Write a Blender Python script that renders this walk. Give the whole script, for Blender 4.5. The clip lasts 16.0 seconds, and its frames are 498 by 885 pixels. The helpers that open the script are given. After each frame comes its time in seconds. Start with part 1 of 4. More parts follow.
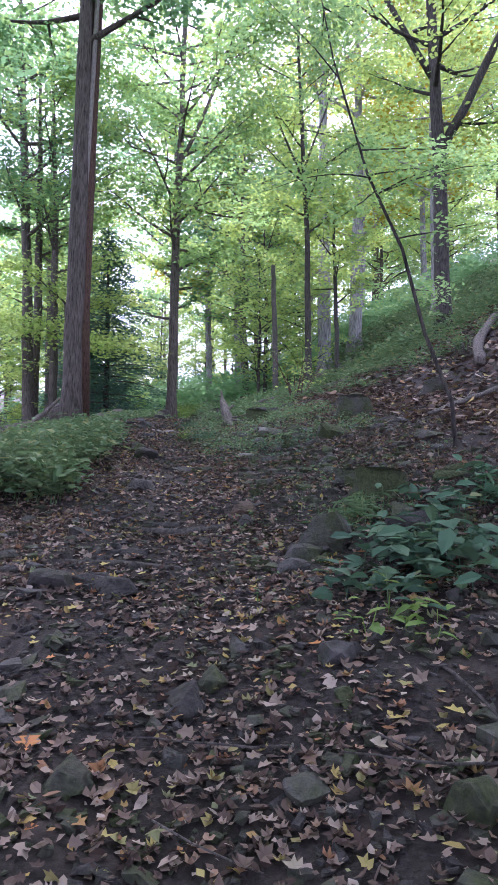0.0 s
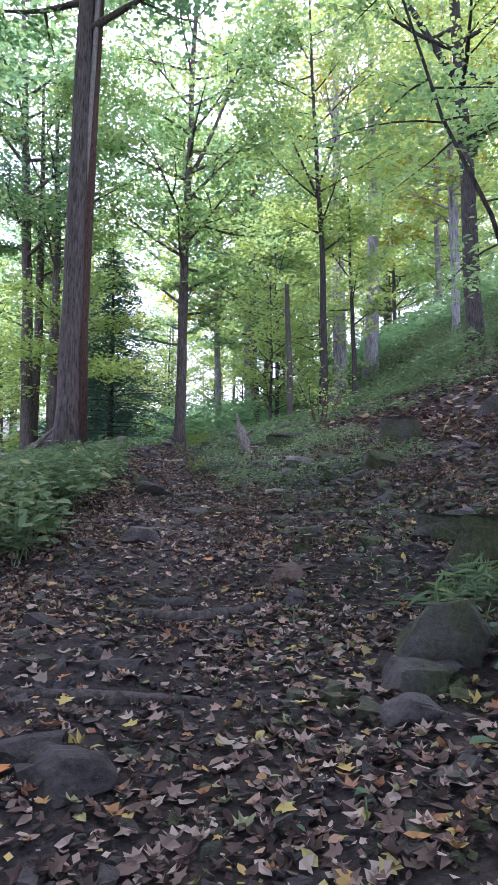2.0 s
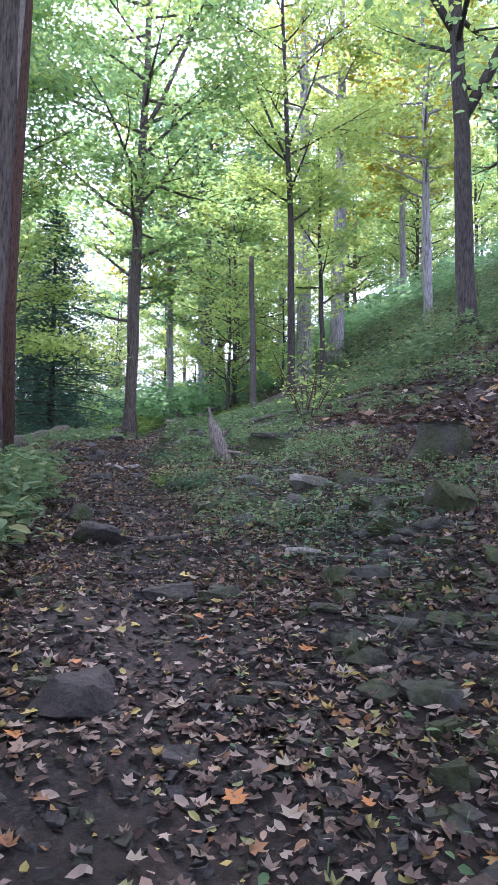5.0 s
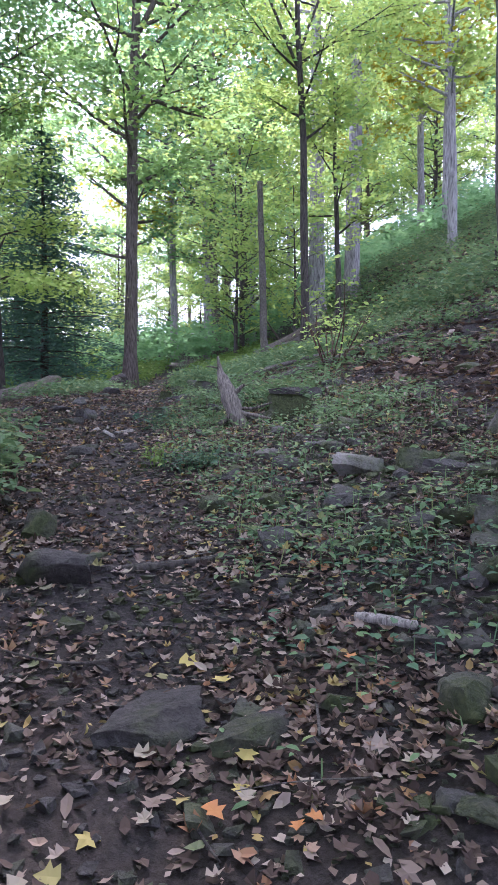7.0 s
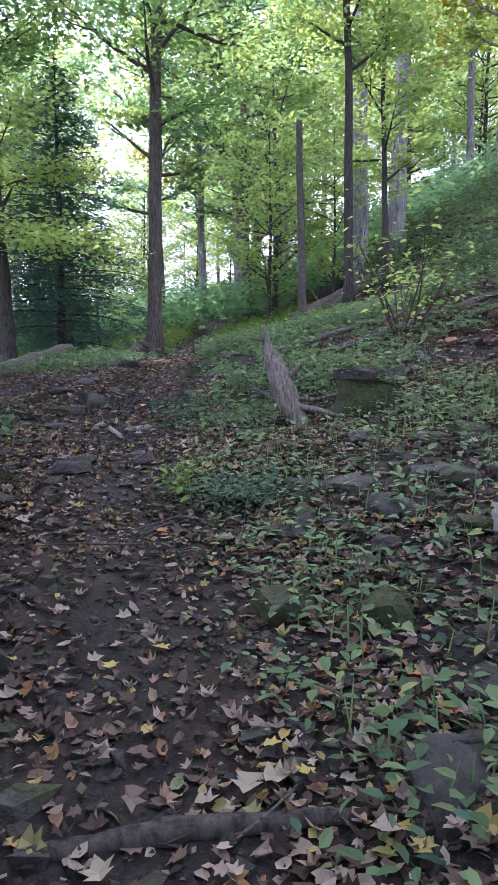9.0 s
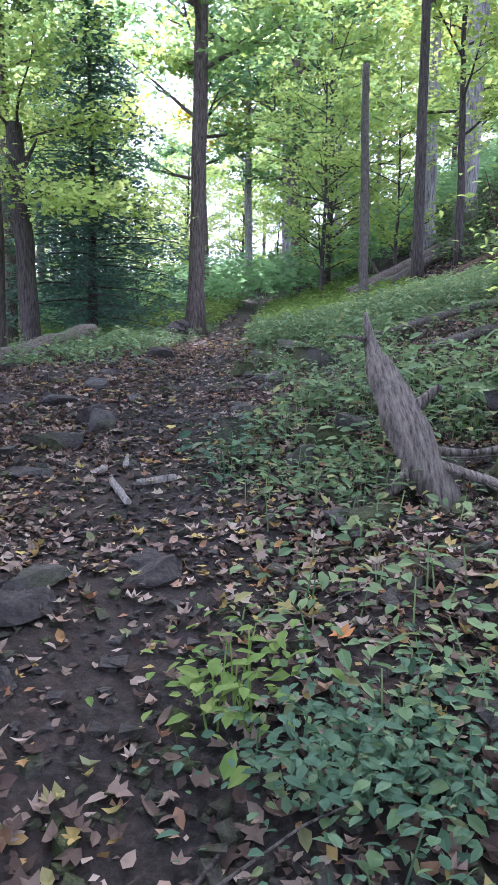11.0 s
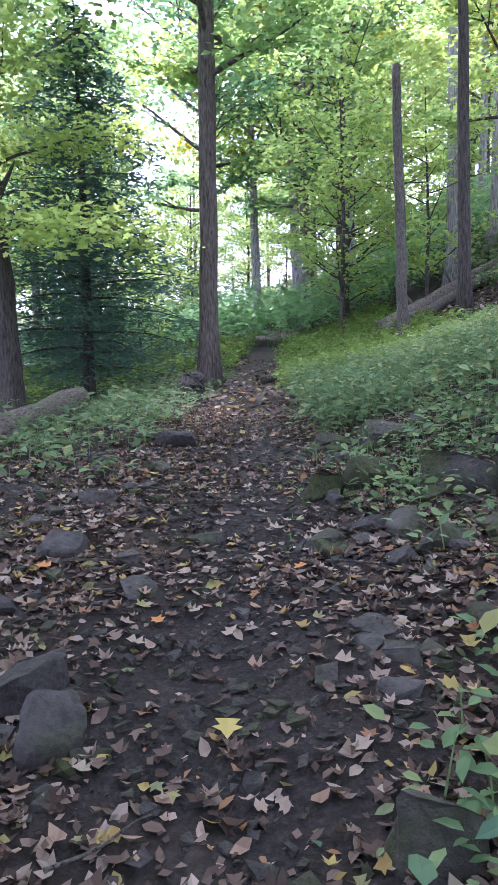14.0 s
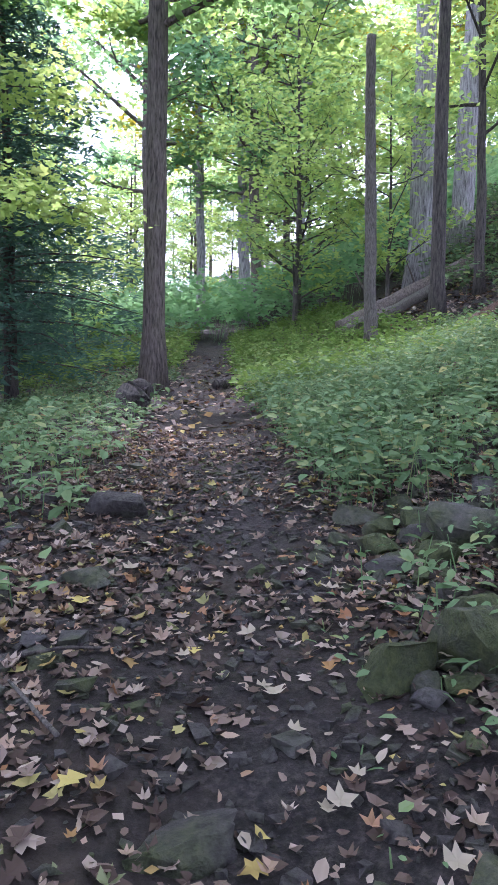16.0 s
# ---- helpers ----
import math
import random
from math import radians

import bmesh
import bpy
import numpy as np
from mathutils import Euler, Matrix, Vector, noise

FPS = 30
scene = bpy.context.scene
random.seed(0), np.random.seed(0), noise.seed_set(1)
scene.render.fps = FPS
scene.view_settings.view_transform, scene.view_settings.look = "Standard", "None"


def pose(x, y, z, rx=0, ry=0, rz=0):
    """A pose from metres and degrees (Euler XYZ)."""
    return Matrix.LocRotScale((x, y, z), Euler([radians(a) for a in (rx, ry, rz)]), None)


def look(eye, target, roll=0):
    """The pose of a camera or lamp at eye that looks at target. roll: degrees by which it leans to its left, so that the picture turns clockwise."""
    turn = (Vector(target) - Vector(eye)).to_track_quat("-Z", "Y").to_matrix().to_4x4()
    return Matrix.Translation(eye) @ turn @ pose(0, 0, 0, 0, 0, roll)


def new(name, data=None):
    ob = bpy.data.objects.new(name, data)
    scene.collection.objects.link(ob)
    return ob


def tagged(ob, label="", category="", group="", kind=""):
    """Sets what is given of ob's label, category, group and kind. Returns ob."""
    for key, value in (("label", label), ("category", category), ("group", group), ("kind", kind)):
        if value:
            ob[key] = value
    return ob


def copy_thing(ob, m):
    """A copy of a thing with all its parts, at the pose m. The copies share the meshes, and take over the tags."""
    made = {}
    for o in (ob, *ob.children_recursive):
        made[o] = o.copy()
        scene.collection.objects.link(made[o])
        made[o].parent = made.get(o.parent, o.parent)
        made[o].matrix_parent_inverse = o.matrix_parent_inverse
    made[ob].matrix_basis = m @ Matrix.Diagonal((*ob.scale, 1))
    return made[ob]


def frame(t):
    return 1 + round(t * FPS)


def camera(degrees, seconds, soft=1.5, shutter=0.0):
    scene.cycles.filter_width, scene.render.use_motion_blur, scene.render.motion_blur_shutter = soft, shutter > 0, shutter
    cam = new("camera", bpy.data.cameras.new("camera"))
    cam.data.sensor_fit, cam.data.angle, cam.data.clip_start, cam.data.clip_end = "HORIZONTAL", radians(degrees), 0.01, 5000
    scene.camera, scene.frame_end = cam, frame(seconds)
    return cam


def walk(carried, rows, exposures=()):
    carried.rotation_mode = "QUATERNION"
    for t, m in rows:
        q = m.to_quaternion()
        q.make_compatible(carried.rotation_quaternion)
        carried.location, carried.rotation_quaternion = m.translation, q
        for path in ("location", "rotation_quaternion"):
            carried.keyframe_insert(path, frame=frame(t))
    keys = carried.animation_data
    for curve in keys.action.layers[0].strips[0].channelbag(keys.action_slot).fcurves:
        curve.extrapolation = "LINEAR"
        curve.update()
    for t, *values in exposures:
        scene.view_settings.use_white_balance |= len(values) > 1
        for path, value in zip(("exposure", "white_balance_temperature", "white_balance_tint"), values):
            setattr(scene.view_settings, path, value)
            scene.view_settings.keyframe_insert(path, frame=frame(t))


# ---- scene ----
cam = camera(41.53, 16.0)
PATH = [
    (0, (0.090, 0.232, 1.317), (0.218, 2.227, 1.392), 0.4),
    (0.5, (0.090, 0.760, 1.354), (0.208, 2.754, 1.451), 0.2),
    (1, (0.088, 1.263, 1.396), (0.198, 3.254, 1.548), 0.2),
    (1.5, (0.023, 1.758, 1.394), (0.126, 3.750, 1.552), 0.2),
    (2, (-0.043, 2.274, 1.437), (0.061, 4.265, 1.599), 0.2),
    (2.5, (-0.202, 2.734, 1.530), (-0.101, 4.724, 1.692), 0.1),
    (3, (-0.332, 3.225, 1.647), (-0.191, 5.212, 1.833), 0.6),
    (3.5, (-0.338, 3.738, 1.735), (-0.105, 5.715, 1.928), 1.5),
    (3.7, (-0.363, 3.937, 1.753), (-0.121, 5.914, 1.943), 1.4),
    (5.8, (-0.337, 5.920, 2.180), (-0.070, 7.901, 2.248), 0.4),
    (6, (-0.333, 6.106, 2.210), (-0.074, 8.089, 2.267), 0.1),
    (6.5, (-0.326, 6.563, 2.293), (-0.079, 8.547, 2.221), 0.3),
    (7, (-0.244, 7.131, 2.348), (-0.001, 9.115, 2.270), 0.0),
    (7.5, (-0.225, 7.685, 2.399), (0.011, 9.670, 2.322), 0.4),
    (8, (-0.187, 8.250, 2.442), (0.060, 10.232, 2.357), 0.5),
    (8.5, (-0.209, 8.838, 2.523), (0.011, 10.824, 2.427), 0.7),
    (8.7, (-0.226, 9.077, 2.563), (-0.042, 11.063, 2.419), 0.2),
    (10.8, (-0.314, 11.781, 2.917), (-0.257, 13.761, 2.645), 0.9),
    (11, (-0.340, 11.993, 2.918), (-0.306, 13.974, 2.646), 0.9),
    (11.5, (-0.373, 12.555, 3.021), (-0.360, 14.537, 2.750), 0.5),
    (12, (-0.483, 13.082, 3.101), (-0.550, 15.067, 2.867), -3.3),
    (12.5, (-0.570, 13.613, 3.172), (-0.692, 15.596, 2.946), -3.8),
    (13, (-0.559, 14.131, 3.271), (-0.691, 16.114, 3.042), -3.5),
    (13.5, (-0.689, 14.666, 3.325), (-0.800, 16.651, 3.107), -2.1),
    (14, (-0.796, 15.172, 3.385), (-0.782, 17.164, 3.207), -1.2),
    (14.5, (-0.911, 15.697, 3.443), (-0.774, 17.684, 3.254), -0.8),
    (15, (-0.960, 16.205, 3.547), (-0.762, 18.186, 3.356), 0.2),
    (15.5, (-0.951, 16.764, 3.619), (-0.739, 18.743, 3.427), 0.6),
    (16, (-1.050, 17.246, 3.686), (-0.841, 19.224, 3.481), 0.7),
]
walk(cam, [(t, look(eye, target, roll)) for t, eye, target, roll in PATH],
     exposures=[(0, 1.2, 5340, 41), (2.5, 1.14, 5340, 41), (3.5, 1.26, 5340, 41), (7, 1.42, 5340, 41), (8.5, 1.22, 5340, 40), (11, 1.62, 5340, 39), (14, 1.6, 5340, 38), (15, 1.52, 5340, 38), (16, 1.62, 5340, 38)])

# ---- world, sun, exposure ----
world = bpy.data.worlds.new("world")
scene.world = world
world.use_nodes = True
wn, wl = world.node_tree.nodes, world.node_tree.links
sky = wn.new("ShaderNodeTexSky")
sky.sky_type = "NISHITA"
sky.sun_disc = False
sky.sun_elevation = radians(50)
sky.sun_rotation = radians(-11)
sky.air_density = 1.0
sky.dust_density = 4.0
haze = wn.new("ShaderNodeMix")
haze.data_type = "RGBA"
haze.inputs[0].default_value = 0.6
haze.inputs[7].default_value = (12.5, 13.0, 14.6, 1)
wl.new(sky.outputs[0], haze.inputs[6])
wl.new(haze.outputs[2], wn["Background"].inputs[0])
wn["Background"].inputs[1].default_value = 0.15

sun = new("sun", bpy.data.lights.new("sun", "SUN"))
sun.data.energy = 5.0
sun.data.angle = radians(5)
sun.data.color = (1.0, 0.92, 0.8)
sun.matrix_world = look((0, 0, 40), Vector((0, 0, 40)) - Vector((math.sin(radians(-11)) * math.cos(radians(50)), math.cos(radians(-11)) * math.cos(radians(50)), math.sin(radians(50)))))


# ---- materials ----
def ramp(nt, fac, stops):
    r = nt.nodes.new("ShaderNodeValToRGB")
    while len(r.color_ramp.elements) < len(stops):
        r.color_ramp.elements.new(0.5)
    for e, (p, c) in zip(r.color_ramp.elements, stops):
        e.position, e.color = p, (*c, 1)
    nt.links.new(fac, r.inputs[0])
    return r.outputs[0]


def base_material(name, rough=0.85):
    m = bpy.data.materials.new(name)
    m.use_nodes = True
    nt = m.node_tree
    b = nt.nodes["Principled BSDF"]
    b.inputs["Roughness"].default_value = rough
    b.inputs["Specular IOR Level"].default_value = 0.3
    return m, nt, b


def noise_node(nt, scale, detail=5.0, coords=None, rough=0.6):
    n = nt.nodes.new("ShaderNodeTexNoise")
    n.inputs["Scale"].default_value = scale
    n.inputs["Detail"].default_value = detail
    n.inputs["Roughness"].default_value = rough
    if coords:
        nt.links.new(coords, n.inputs["Vector"])
    return n.outputs["Fac"]


def mix_colour(nt, fac, a, b, blend="MIX"):
    n = nt.nodes.new("ShaderNodeMix")
    n.data_type, n.blend_type = "RGBA", blend
    for sock, value in ((n.inputs[0], fac), (n.inputs[6], a), (n.inputs[7], b)):
        if isinstance(value, (int, float)):
            sock.default_value = value
        elif isinstance(value, tuple):
            sock.default_value = (*value, 1)
        else:
            nt.links.new(value, sock)
    return n.outputs[2]


def bump(nt, bsdf, height, strength=0.5, distance=0.03):
    n = nt.nodes.new("ShaderNodeBump")
    n.inputs["Strength"].default_value = strength
    n.inputs["Distance"].default_value = distance
    nt.links.new(height, n.inputs["Height"])
    nt.links.new(n.outputs[0], bsdf.inputs["Normal"])


def coords_of(nt, stretch=None, world_space=True):
    g = nt.nodes.new("ShaderNodeNewGeometry").outputs["Position"] if world_space else nt.nodes.new("ShaderNodeTexCoord").outputs["Object"]
    if stretch:
        mp = nt.nodes.new("ShaderNodeMapping")
        mp.inputs["Scale"].default_value = stretch
        nt.links.new(g, mp.inputs["Vector"])
        return mp.outputs[0]
    return g


def soil_material():
    m, nt, b = base_material("soil", 0.9)
    c = coords_of(nt)
    fine, wide, mid = noise_node(nt, 38, 7, c, 0.7), noise_node(nt, 0.7, 4, c), noise_node(nt, 6, 6, c, 0.7)
    soil = ramp(nt, fine, [(0.3, (0.007, 0.006, 0.005)), (0.5, (0.023, 0.019, 0.017)), (0.72, (0.07, 0.058, 0.05))])
    litter = ramp(nt, mid, [(0.35, (0.014, 0.011, 0.008)), (0.55, (0.05, 0.037, 0.027)), (0.75, (0.11, 0.082, 0.06))])
    col = mix_colour(nt, ramp(nt, wide, [(0.4, (0, 0, 0)), (0.62, (0.8, 0.8, 0.8))]), soil, litter)
    nt.links.new(col, b.inputs["Base Color"])
    bump(nt, b, fine, 0.8, 0.03)
    return m


def bark_material(name, dark, light, scale=1.0, lichen=None, along=(9, 9, 1.3)):
    m, nt, b = base_material(name, 0.9)
    c = coords_of(nt, tuple(scale * k for k in along))
    ridges = noise_node(nt, 3.0, 7, c, 0.7)
    col = ramp(nt, ridges, [(0.34, tuple(0.6 * k for k in dark)), (0.5, tuple((a + b) / 2 for a, b in zip(dark, light))), (0.66, light)])
    if lichen:
        patch = noise_node(nt, 1.7, 5, coords_of(nt))
        col = mix_colour(nt, ramp(nt, patch, [(0.5, (0, 0, 0)), (0.7, (0.7, 0.7, 0.7))]), col, lichen)
    nt.links.new(col, b.inputs["Base Color"])
    bump(nt, b, ridges, 0.9, 0.035)
    return m


def stone_material(name, dark, light, moss):
    m, nt, b = base_material(name, 0.85)
    c = coords_of(nt)
    grain, blotch, mossy = noise_node(nt, 30, 6, c, 0.7), noise_node(nt, 5, 5, c), noise_node(nt, 2.6, 5, c)
    col = ramp(nt, blotch, [(0.32, dark), (0.7, light)])
    col = mix_colour(nt, 0.35, col, ramp(nt, grain, [(0.3, (0.012, 0.011, 0.01)), (0.75, (0.17, 0.155, 0.135))]))
    info = nt.nodes.new("ShaderNodeObjectInfo").outputs["Random"]
    add = nt.nodes.new("ShaderNodeMath")
    add.operation = "MULTIPLY_ADD"
    add.inputs[1].default_value = 0.22
    nt.links.new(info, add.inputs[0])
    nt.links.new(mossy, add.inputs[2])
    col = mix_colour(nt, ramp(nt, add.outputs[0], [(0.6 - moss, (0, 0, 0)), (0.78 - moss, (1, 1, 1))]), col, ramp(nt, grain, [(0.3, (0.022, 0.03, 0.012)), (0.7, (0.085, 0.1, 0.035))]))
    nt.links.new(col, b.inputs["Base Color"])
    bump(nt, b, grain, 1.0, 0.035)
    return m


def leaf_material(name, stops, through_colour, share=0.45, rough=0.7):
    """Thin leaf: a diffuse and glossy face that lets light of another tint through; colour varies leaf by leaf."""
    m = bpy.data.materials.new(name)
    m.use_nodes = True
    nt = m.node_tree
    b = nt.nodes["Principled BSDF"]
    b.inputs["Roughness"].default_value = rough
    b.inputs["Specular IOR Level"].default_value = 0.15
    island = nt.nodes.new("ShaderNodeNewGeometry").outputs["Random Per Island"]
    col = ramp(nt, island, stops)
    patch = noise_node(nt, 0.5, 3, coords_of(nt))
    col = mix_colour(nt, ramp(nt, patch, [(0.35, (0, 0, 0)), (0.7, (0.5, 0.5, 0.5))]), col, tuple(through_colour))
    nt.links.new(col, b.inputs["Base Color"])
    if share > 0:
        tr = nt.nodes.new("ShaderNodeBsdfTranslucent")
        nt.links.new(mix_colour(nt, 0.5, col, tuple(through_colour)), tr.inputs["Color"])
        mx = nt.nodes.new("ShaderNodeMixShader")
        mx.inputs[0].default_value = share
        nt.links.new(b.outputs[0], mx.inputs[1])
        nt.links.new(tr.outputs[0], mx.inputs[2])
        nt.links.new(mx.outputs[0], nt.nodes["Material Output"].inputs[0])
    return m


SOIL = soil_material()
BARK = bark_material("grey_brown_bark", (0.048, 0.039, 0.033), (0.19, 0.158, 0.132))
BARK_DARK = bark_material("dark_bark", (0.025, 0.022, 0.02), (0.11, 0.095, 0.08))
BARK_PALE = bark_material("pale_bark", (0.12, 0.115, 0.11), (0.4, 0.385, 0.37), 0.6)
BARK_MOSSY = bark_material("mossy_bark", (0.05, 0.045, 0.035), (0.22, 0.19, 0.15), 1.2, (0.08, 0.1, 0.04))
DEADWOOD = bark_material("weathered_wood", (0.04, 0.035, 0.03), (0.2, 0.18, 0.15), 2.2, (0.085, 0.078, 0.065))
BARK_LYING = bark_material("furrowed_lying_bark", (0.04, 0.034, 0.028), (0.2, 0.17, 0.135), 1.6, (0.09, 0.1, 0.05), (9, 1.3, 9))
DEADWOOD_LYING = bark_material("weathered_lying_wood", (0.04, 0.035, 0.028), (0.21, 0.185, 0.15), 1.6, None, (14, 2, 2))
RED_WOOD = bark_material("rotten_red_wood", (0.05, 0.03, 0.022), (0.17, 0.1, 0.07), 2.0)
PALE_WOOD = bark_material("split_pale_wood", (0.2, 0.18, 0.15), (0.48, 0.44, 0.38), 3.0)
STONE = stone_material("grey_stone", (0.03, 0.028, 0.026), (0.11, 0.104, 0.096), 0.0)
STONE_DARK = stone_material("dark_stone", (0.02, 0.018, 0.016), (0.06, 0.054, 0.049), -0.06)
STONE_MOSS = stone_material("mossy_stone", (0.04, 0.04, 0.032), (0.13, 0.125, 0.105), 0.12)
STONE_PALE = stone_material("pale_stone", (0.12, 0.115, 0.095), (0.33, 0.31, 0.27), -0.03)
STONE_BROWN = stone_material("brown_stone", (0.06, 0.04, 0.028), (0.19, 0.12, 0.07), -0.05)
LEAF_MID = leaf_material("maple_leaf", [(0.0, (0.09, 0.19, 0.08)), (0.5, (0.16, 0.27, 0.12)), (1.0, (0.24, 0.34, 0.13))], (0.38, 0.58, 0.2), 0.69)
# lighter, yellower copy of the maple leaf, with sunlight put into its colour
LEAF_BRIGHT = leaf_material("sunlit_maple_leaf", [(0.0, (0.14, 0.25, 0.08)), (0.6, (0.23, 0.36, 0.11)), (1.0, (0.35, 0.41, 0.14))], (0.54, 0.67, 0.17), 0.7)
LEAF_DARK = leaf_material("oak_leaf", [(0.0, (0.07, 0.17, 0.08)), (0.5, (0.1, 0.24, 0.11)), (1.0, (0.16, 0.29, 0.14))], (0.29, 0.48, 0.21), 0.67)
# yellow of sunlit hill crowns, put into the leaf colour
LEAF_YELLOW = leaf_material("sun_yellow_leaf", [(0.0, (0.2, 0.2, 0.03)), (0.6, (0.3, 0.26, 0.03)), (1.0, (0.36, 0.27, 0.03))], (0.5, 0.42, 0.03), 0.5)
NEEDLE = leaf_material("spruce_needle", [(0.0, (0.045, 0.09, 0.065)), (0.6, (0.07, 0.13, 0.09)), (1.0, (0.1, 0.18, 0.12))], (0.1, 0.2, 0.14), 0.4)
HERB = leaf_material("herb_leaf", [(0.0, (0.06, 0.115, 0.055)), (0.5, (0.11, 0.18, 0.085)), (0.85, (0.18, 0.25, 0.11)), (1.0, (0.3, 0.27, 0.1))], (0.2, 0.31, 0.13), 0.35, 0.7)
HERB_BLUE = leaf_material("bramble_leaf", [(0.0, (0.035, 0.075, 0.05)), (0.6, (0.065, 0.125, 0.08)), (0.9, (0.11, 0.17, 0.09)), (1.0, (0.22, 0.2, 0.08))], (0.1, 0.19, 0.09), 0.25, 0.65)
HERB_LIGHT = leaf_material("light_herb_leaf", [(0.0, (0.09, 0.16, 0.04)), (0.6, (0.14, 0.22, 0.06)), (1.0, (0.22, 0.28, 0.08))], (0.2, 0.32, 0.06), 0.35)
LITTER = leaf_material("dry_leaf", [(0.0, (0.03, 0.02, 0.016)), (0.22, (0.07, 0.048, 0.037)), (0.44, (0.14, 0.1, 0.076)), (0.62, (0.25, 0.19, 0.145)), (0.78, (0.4, 0.33, 0.26)), (0.9, (0.27, 0.13, 0.055)), (0.95, (0.42, 0.34, 0.1)), (1.0, (0.16, 0.2, 0.1))], (0.1, 0.07, 0.05), 0.1, 0.75)
LEAF_FALLEN_YELLOW = leaf_material("fallen_yellow_leaf", [(0.0, (0.36, 0.3, 0.09)), (1.0, (0.42, 0.34, 0.1))], (0.38, 0.3, 0.1), 0.12)
LEAF_FALLEN_ORANGE = leaf_material("fallen_orange_leaf", [(0.0, (0.4, 0.17, 0.06)), (1.0, (0.45, 0.2, 0.06))], (0.4, 0.2, 0.08), 0.12)
LEAF_FALLEN_PALE = leaf_material("fallen_pale_leaf", [(0.0, (0.28, 0.24, 0.17)), (1.0, (0.34, 0.29, 0.21))], (0.27, 0.22, 0.16), 0.12)

# ---- the lie of the land ----
PATH_Y = [-30, 0, 3.76, 6.25, 8.0, 9.2, 12.0, 14.6, 16.4, 18.2, 20.0, 22.0, 30, 36, 58, 120, 400]
PATH_Z = [-4.5, -0.2, 0.42, 0.74, 1.05, 1.26, 1.6, 2.0, 2.24, 2.5, 2.72, 2.88, 3.25, 3.8, 6.6, 16, 50]
LINE_Y = [-30, 0, 6, 9, 12, 14.6, 16.4, 18.5, 21, 26, 34, 45, 70, 400]
LINE_X = [0.3, 0.1, -0.15, -0.3, -0.4, -0.7, -0.95, -0.95, -0.9, -0.7, -0.3, 0.5, 2.0, 2.0]


def path_x(y):
    return np.interp(y, LINE_Y, LINE_X)


def lumps(x, y):
    """Soft unevenness of the ground from sines of unlike lengths."""
    return (0.5 * np.sin(1.7 * x + 0.6 * y) * np.sin(1.3 * y - 0.5 * x + 1) + 0.3 * np.sin(4.1 * x - 2.2 * y + 2) * np.sin(3.3 * y + 1.1 * x)
            + 0.2 * np.sin(9.3 * x + 5.1 * y) * np.sin(7.7 * y - 6.1 * x + 0.7))


def ground(x, y):
    x, y = np.asarray(x, float), np.asarray(y, float)
    d = x - path_x(y)
    z = np.interp(y, PATH_Y, PATH_Z)
    r = np.clip(d - 0.35, 0, None)
    near = np.minimum(r, 11) * (1 + 0.2 * np.clip((y - 30) / 12, 0, 1))
    z = z + 0.15 * near + 0.022 * near**2 + 0.5 * np.clip(r - 11, 0, 40) + 0.1 * np.clip(r - 51, 0, 100)
    l = np.clip(-d - 0.5, 0, None)
    z = z - 0.03 * np.minimum(l, 1.5) - 0.24 * np.clip(l - 1.5, 0, 3) - 0.1 * np.clip(l - 4.5, 0, 30)
    rough = 0.035 + 0.05 * np.clip((np.abs(d) - 0.4) / 1.5, 0, 1)
    z = z - 0.05 * np.exp(-((d / 0.35) ** 2)) + rough * lumps(x, y)
    return z


# ---- builders ----
def mesh_of(name, verts, faces, mat, smooth=False):
    me = bpy.data.meshes.new(name)
    me.from_pydata(np.asarray(verts).tolist(), [], faces if isinstance(faces, list) else faces.tolist())
    me.materials.append(mat)
    if smooth:
        me.polygons.foreach_set("use_smooth", np.ones(len(me.polygons), dtype=bool))
    me.update()
    return me


def part(name, me, parent, label=""):
    ob = new(name, me)
    ob.parent = parent
    if label:
        ob["label"] = label
    return ob


def tube(points, radii, sides=10, rng=None, rough=0.06, cap=True):
    """Verts and faces of a tapered round bar along points; rough makes its girth uneven."""
    pts = np.asarray(points, float)
    n = len(pts)
    tang = np.gradient(pts, axis=0)
    tang /= np.linalg.norm(tang, axis=1)[:, None] + 1e-9
    ref = np.array([0.0, 0.0, 1.0]) if abs(tang[0][2]) < 0.8 else np.array([0.0, 1.0, 0.0])
    side = np.cross(tang, ref)
    side /= np.linalg.norm(side, axis=1)[:, None] + 1e-9
    up = np.cross(side, tang)
    a = np.arange(sides) * 2 * np.pi / sides
    rad = np.asarray(radii, float)[:, None] * np.ones(sides)
    if rng is not None:
        rad = rad * (1 + rough * rng.standard_normal((n, sides)) + rough * rng.standard_normal(sides))
    v = pts[:, None] + rad[..., None] * (np.cos(a)[None, :, None] * side[:, None] + np.sin(a)[None, :, None] * up[:, None])
    f = [(i * sides + j, i * sides + (j + 1) % sides, (i + 1) * sides + (j + 1) % sides, (i + 1) * sides + j) for i in range(n - 1) for j in range(sides)]
    v = v.reshape(-1, 3)
    if cap:
        f += [tuple(range(sides))[::-1], tuple(range((n - 1) * sides, n * sides))]
    return v, f


def join(pieces):
    vs, fs, o = [], [], 0
    for v, f in pieces:
        vs.append(v)
        fs += [tuple(i + o for i in q) for q in f]
        o += len(v)
    return np.concatenate(vs), fs


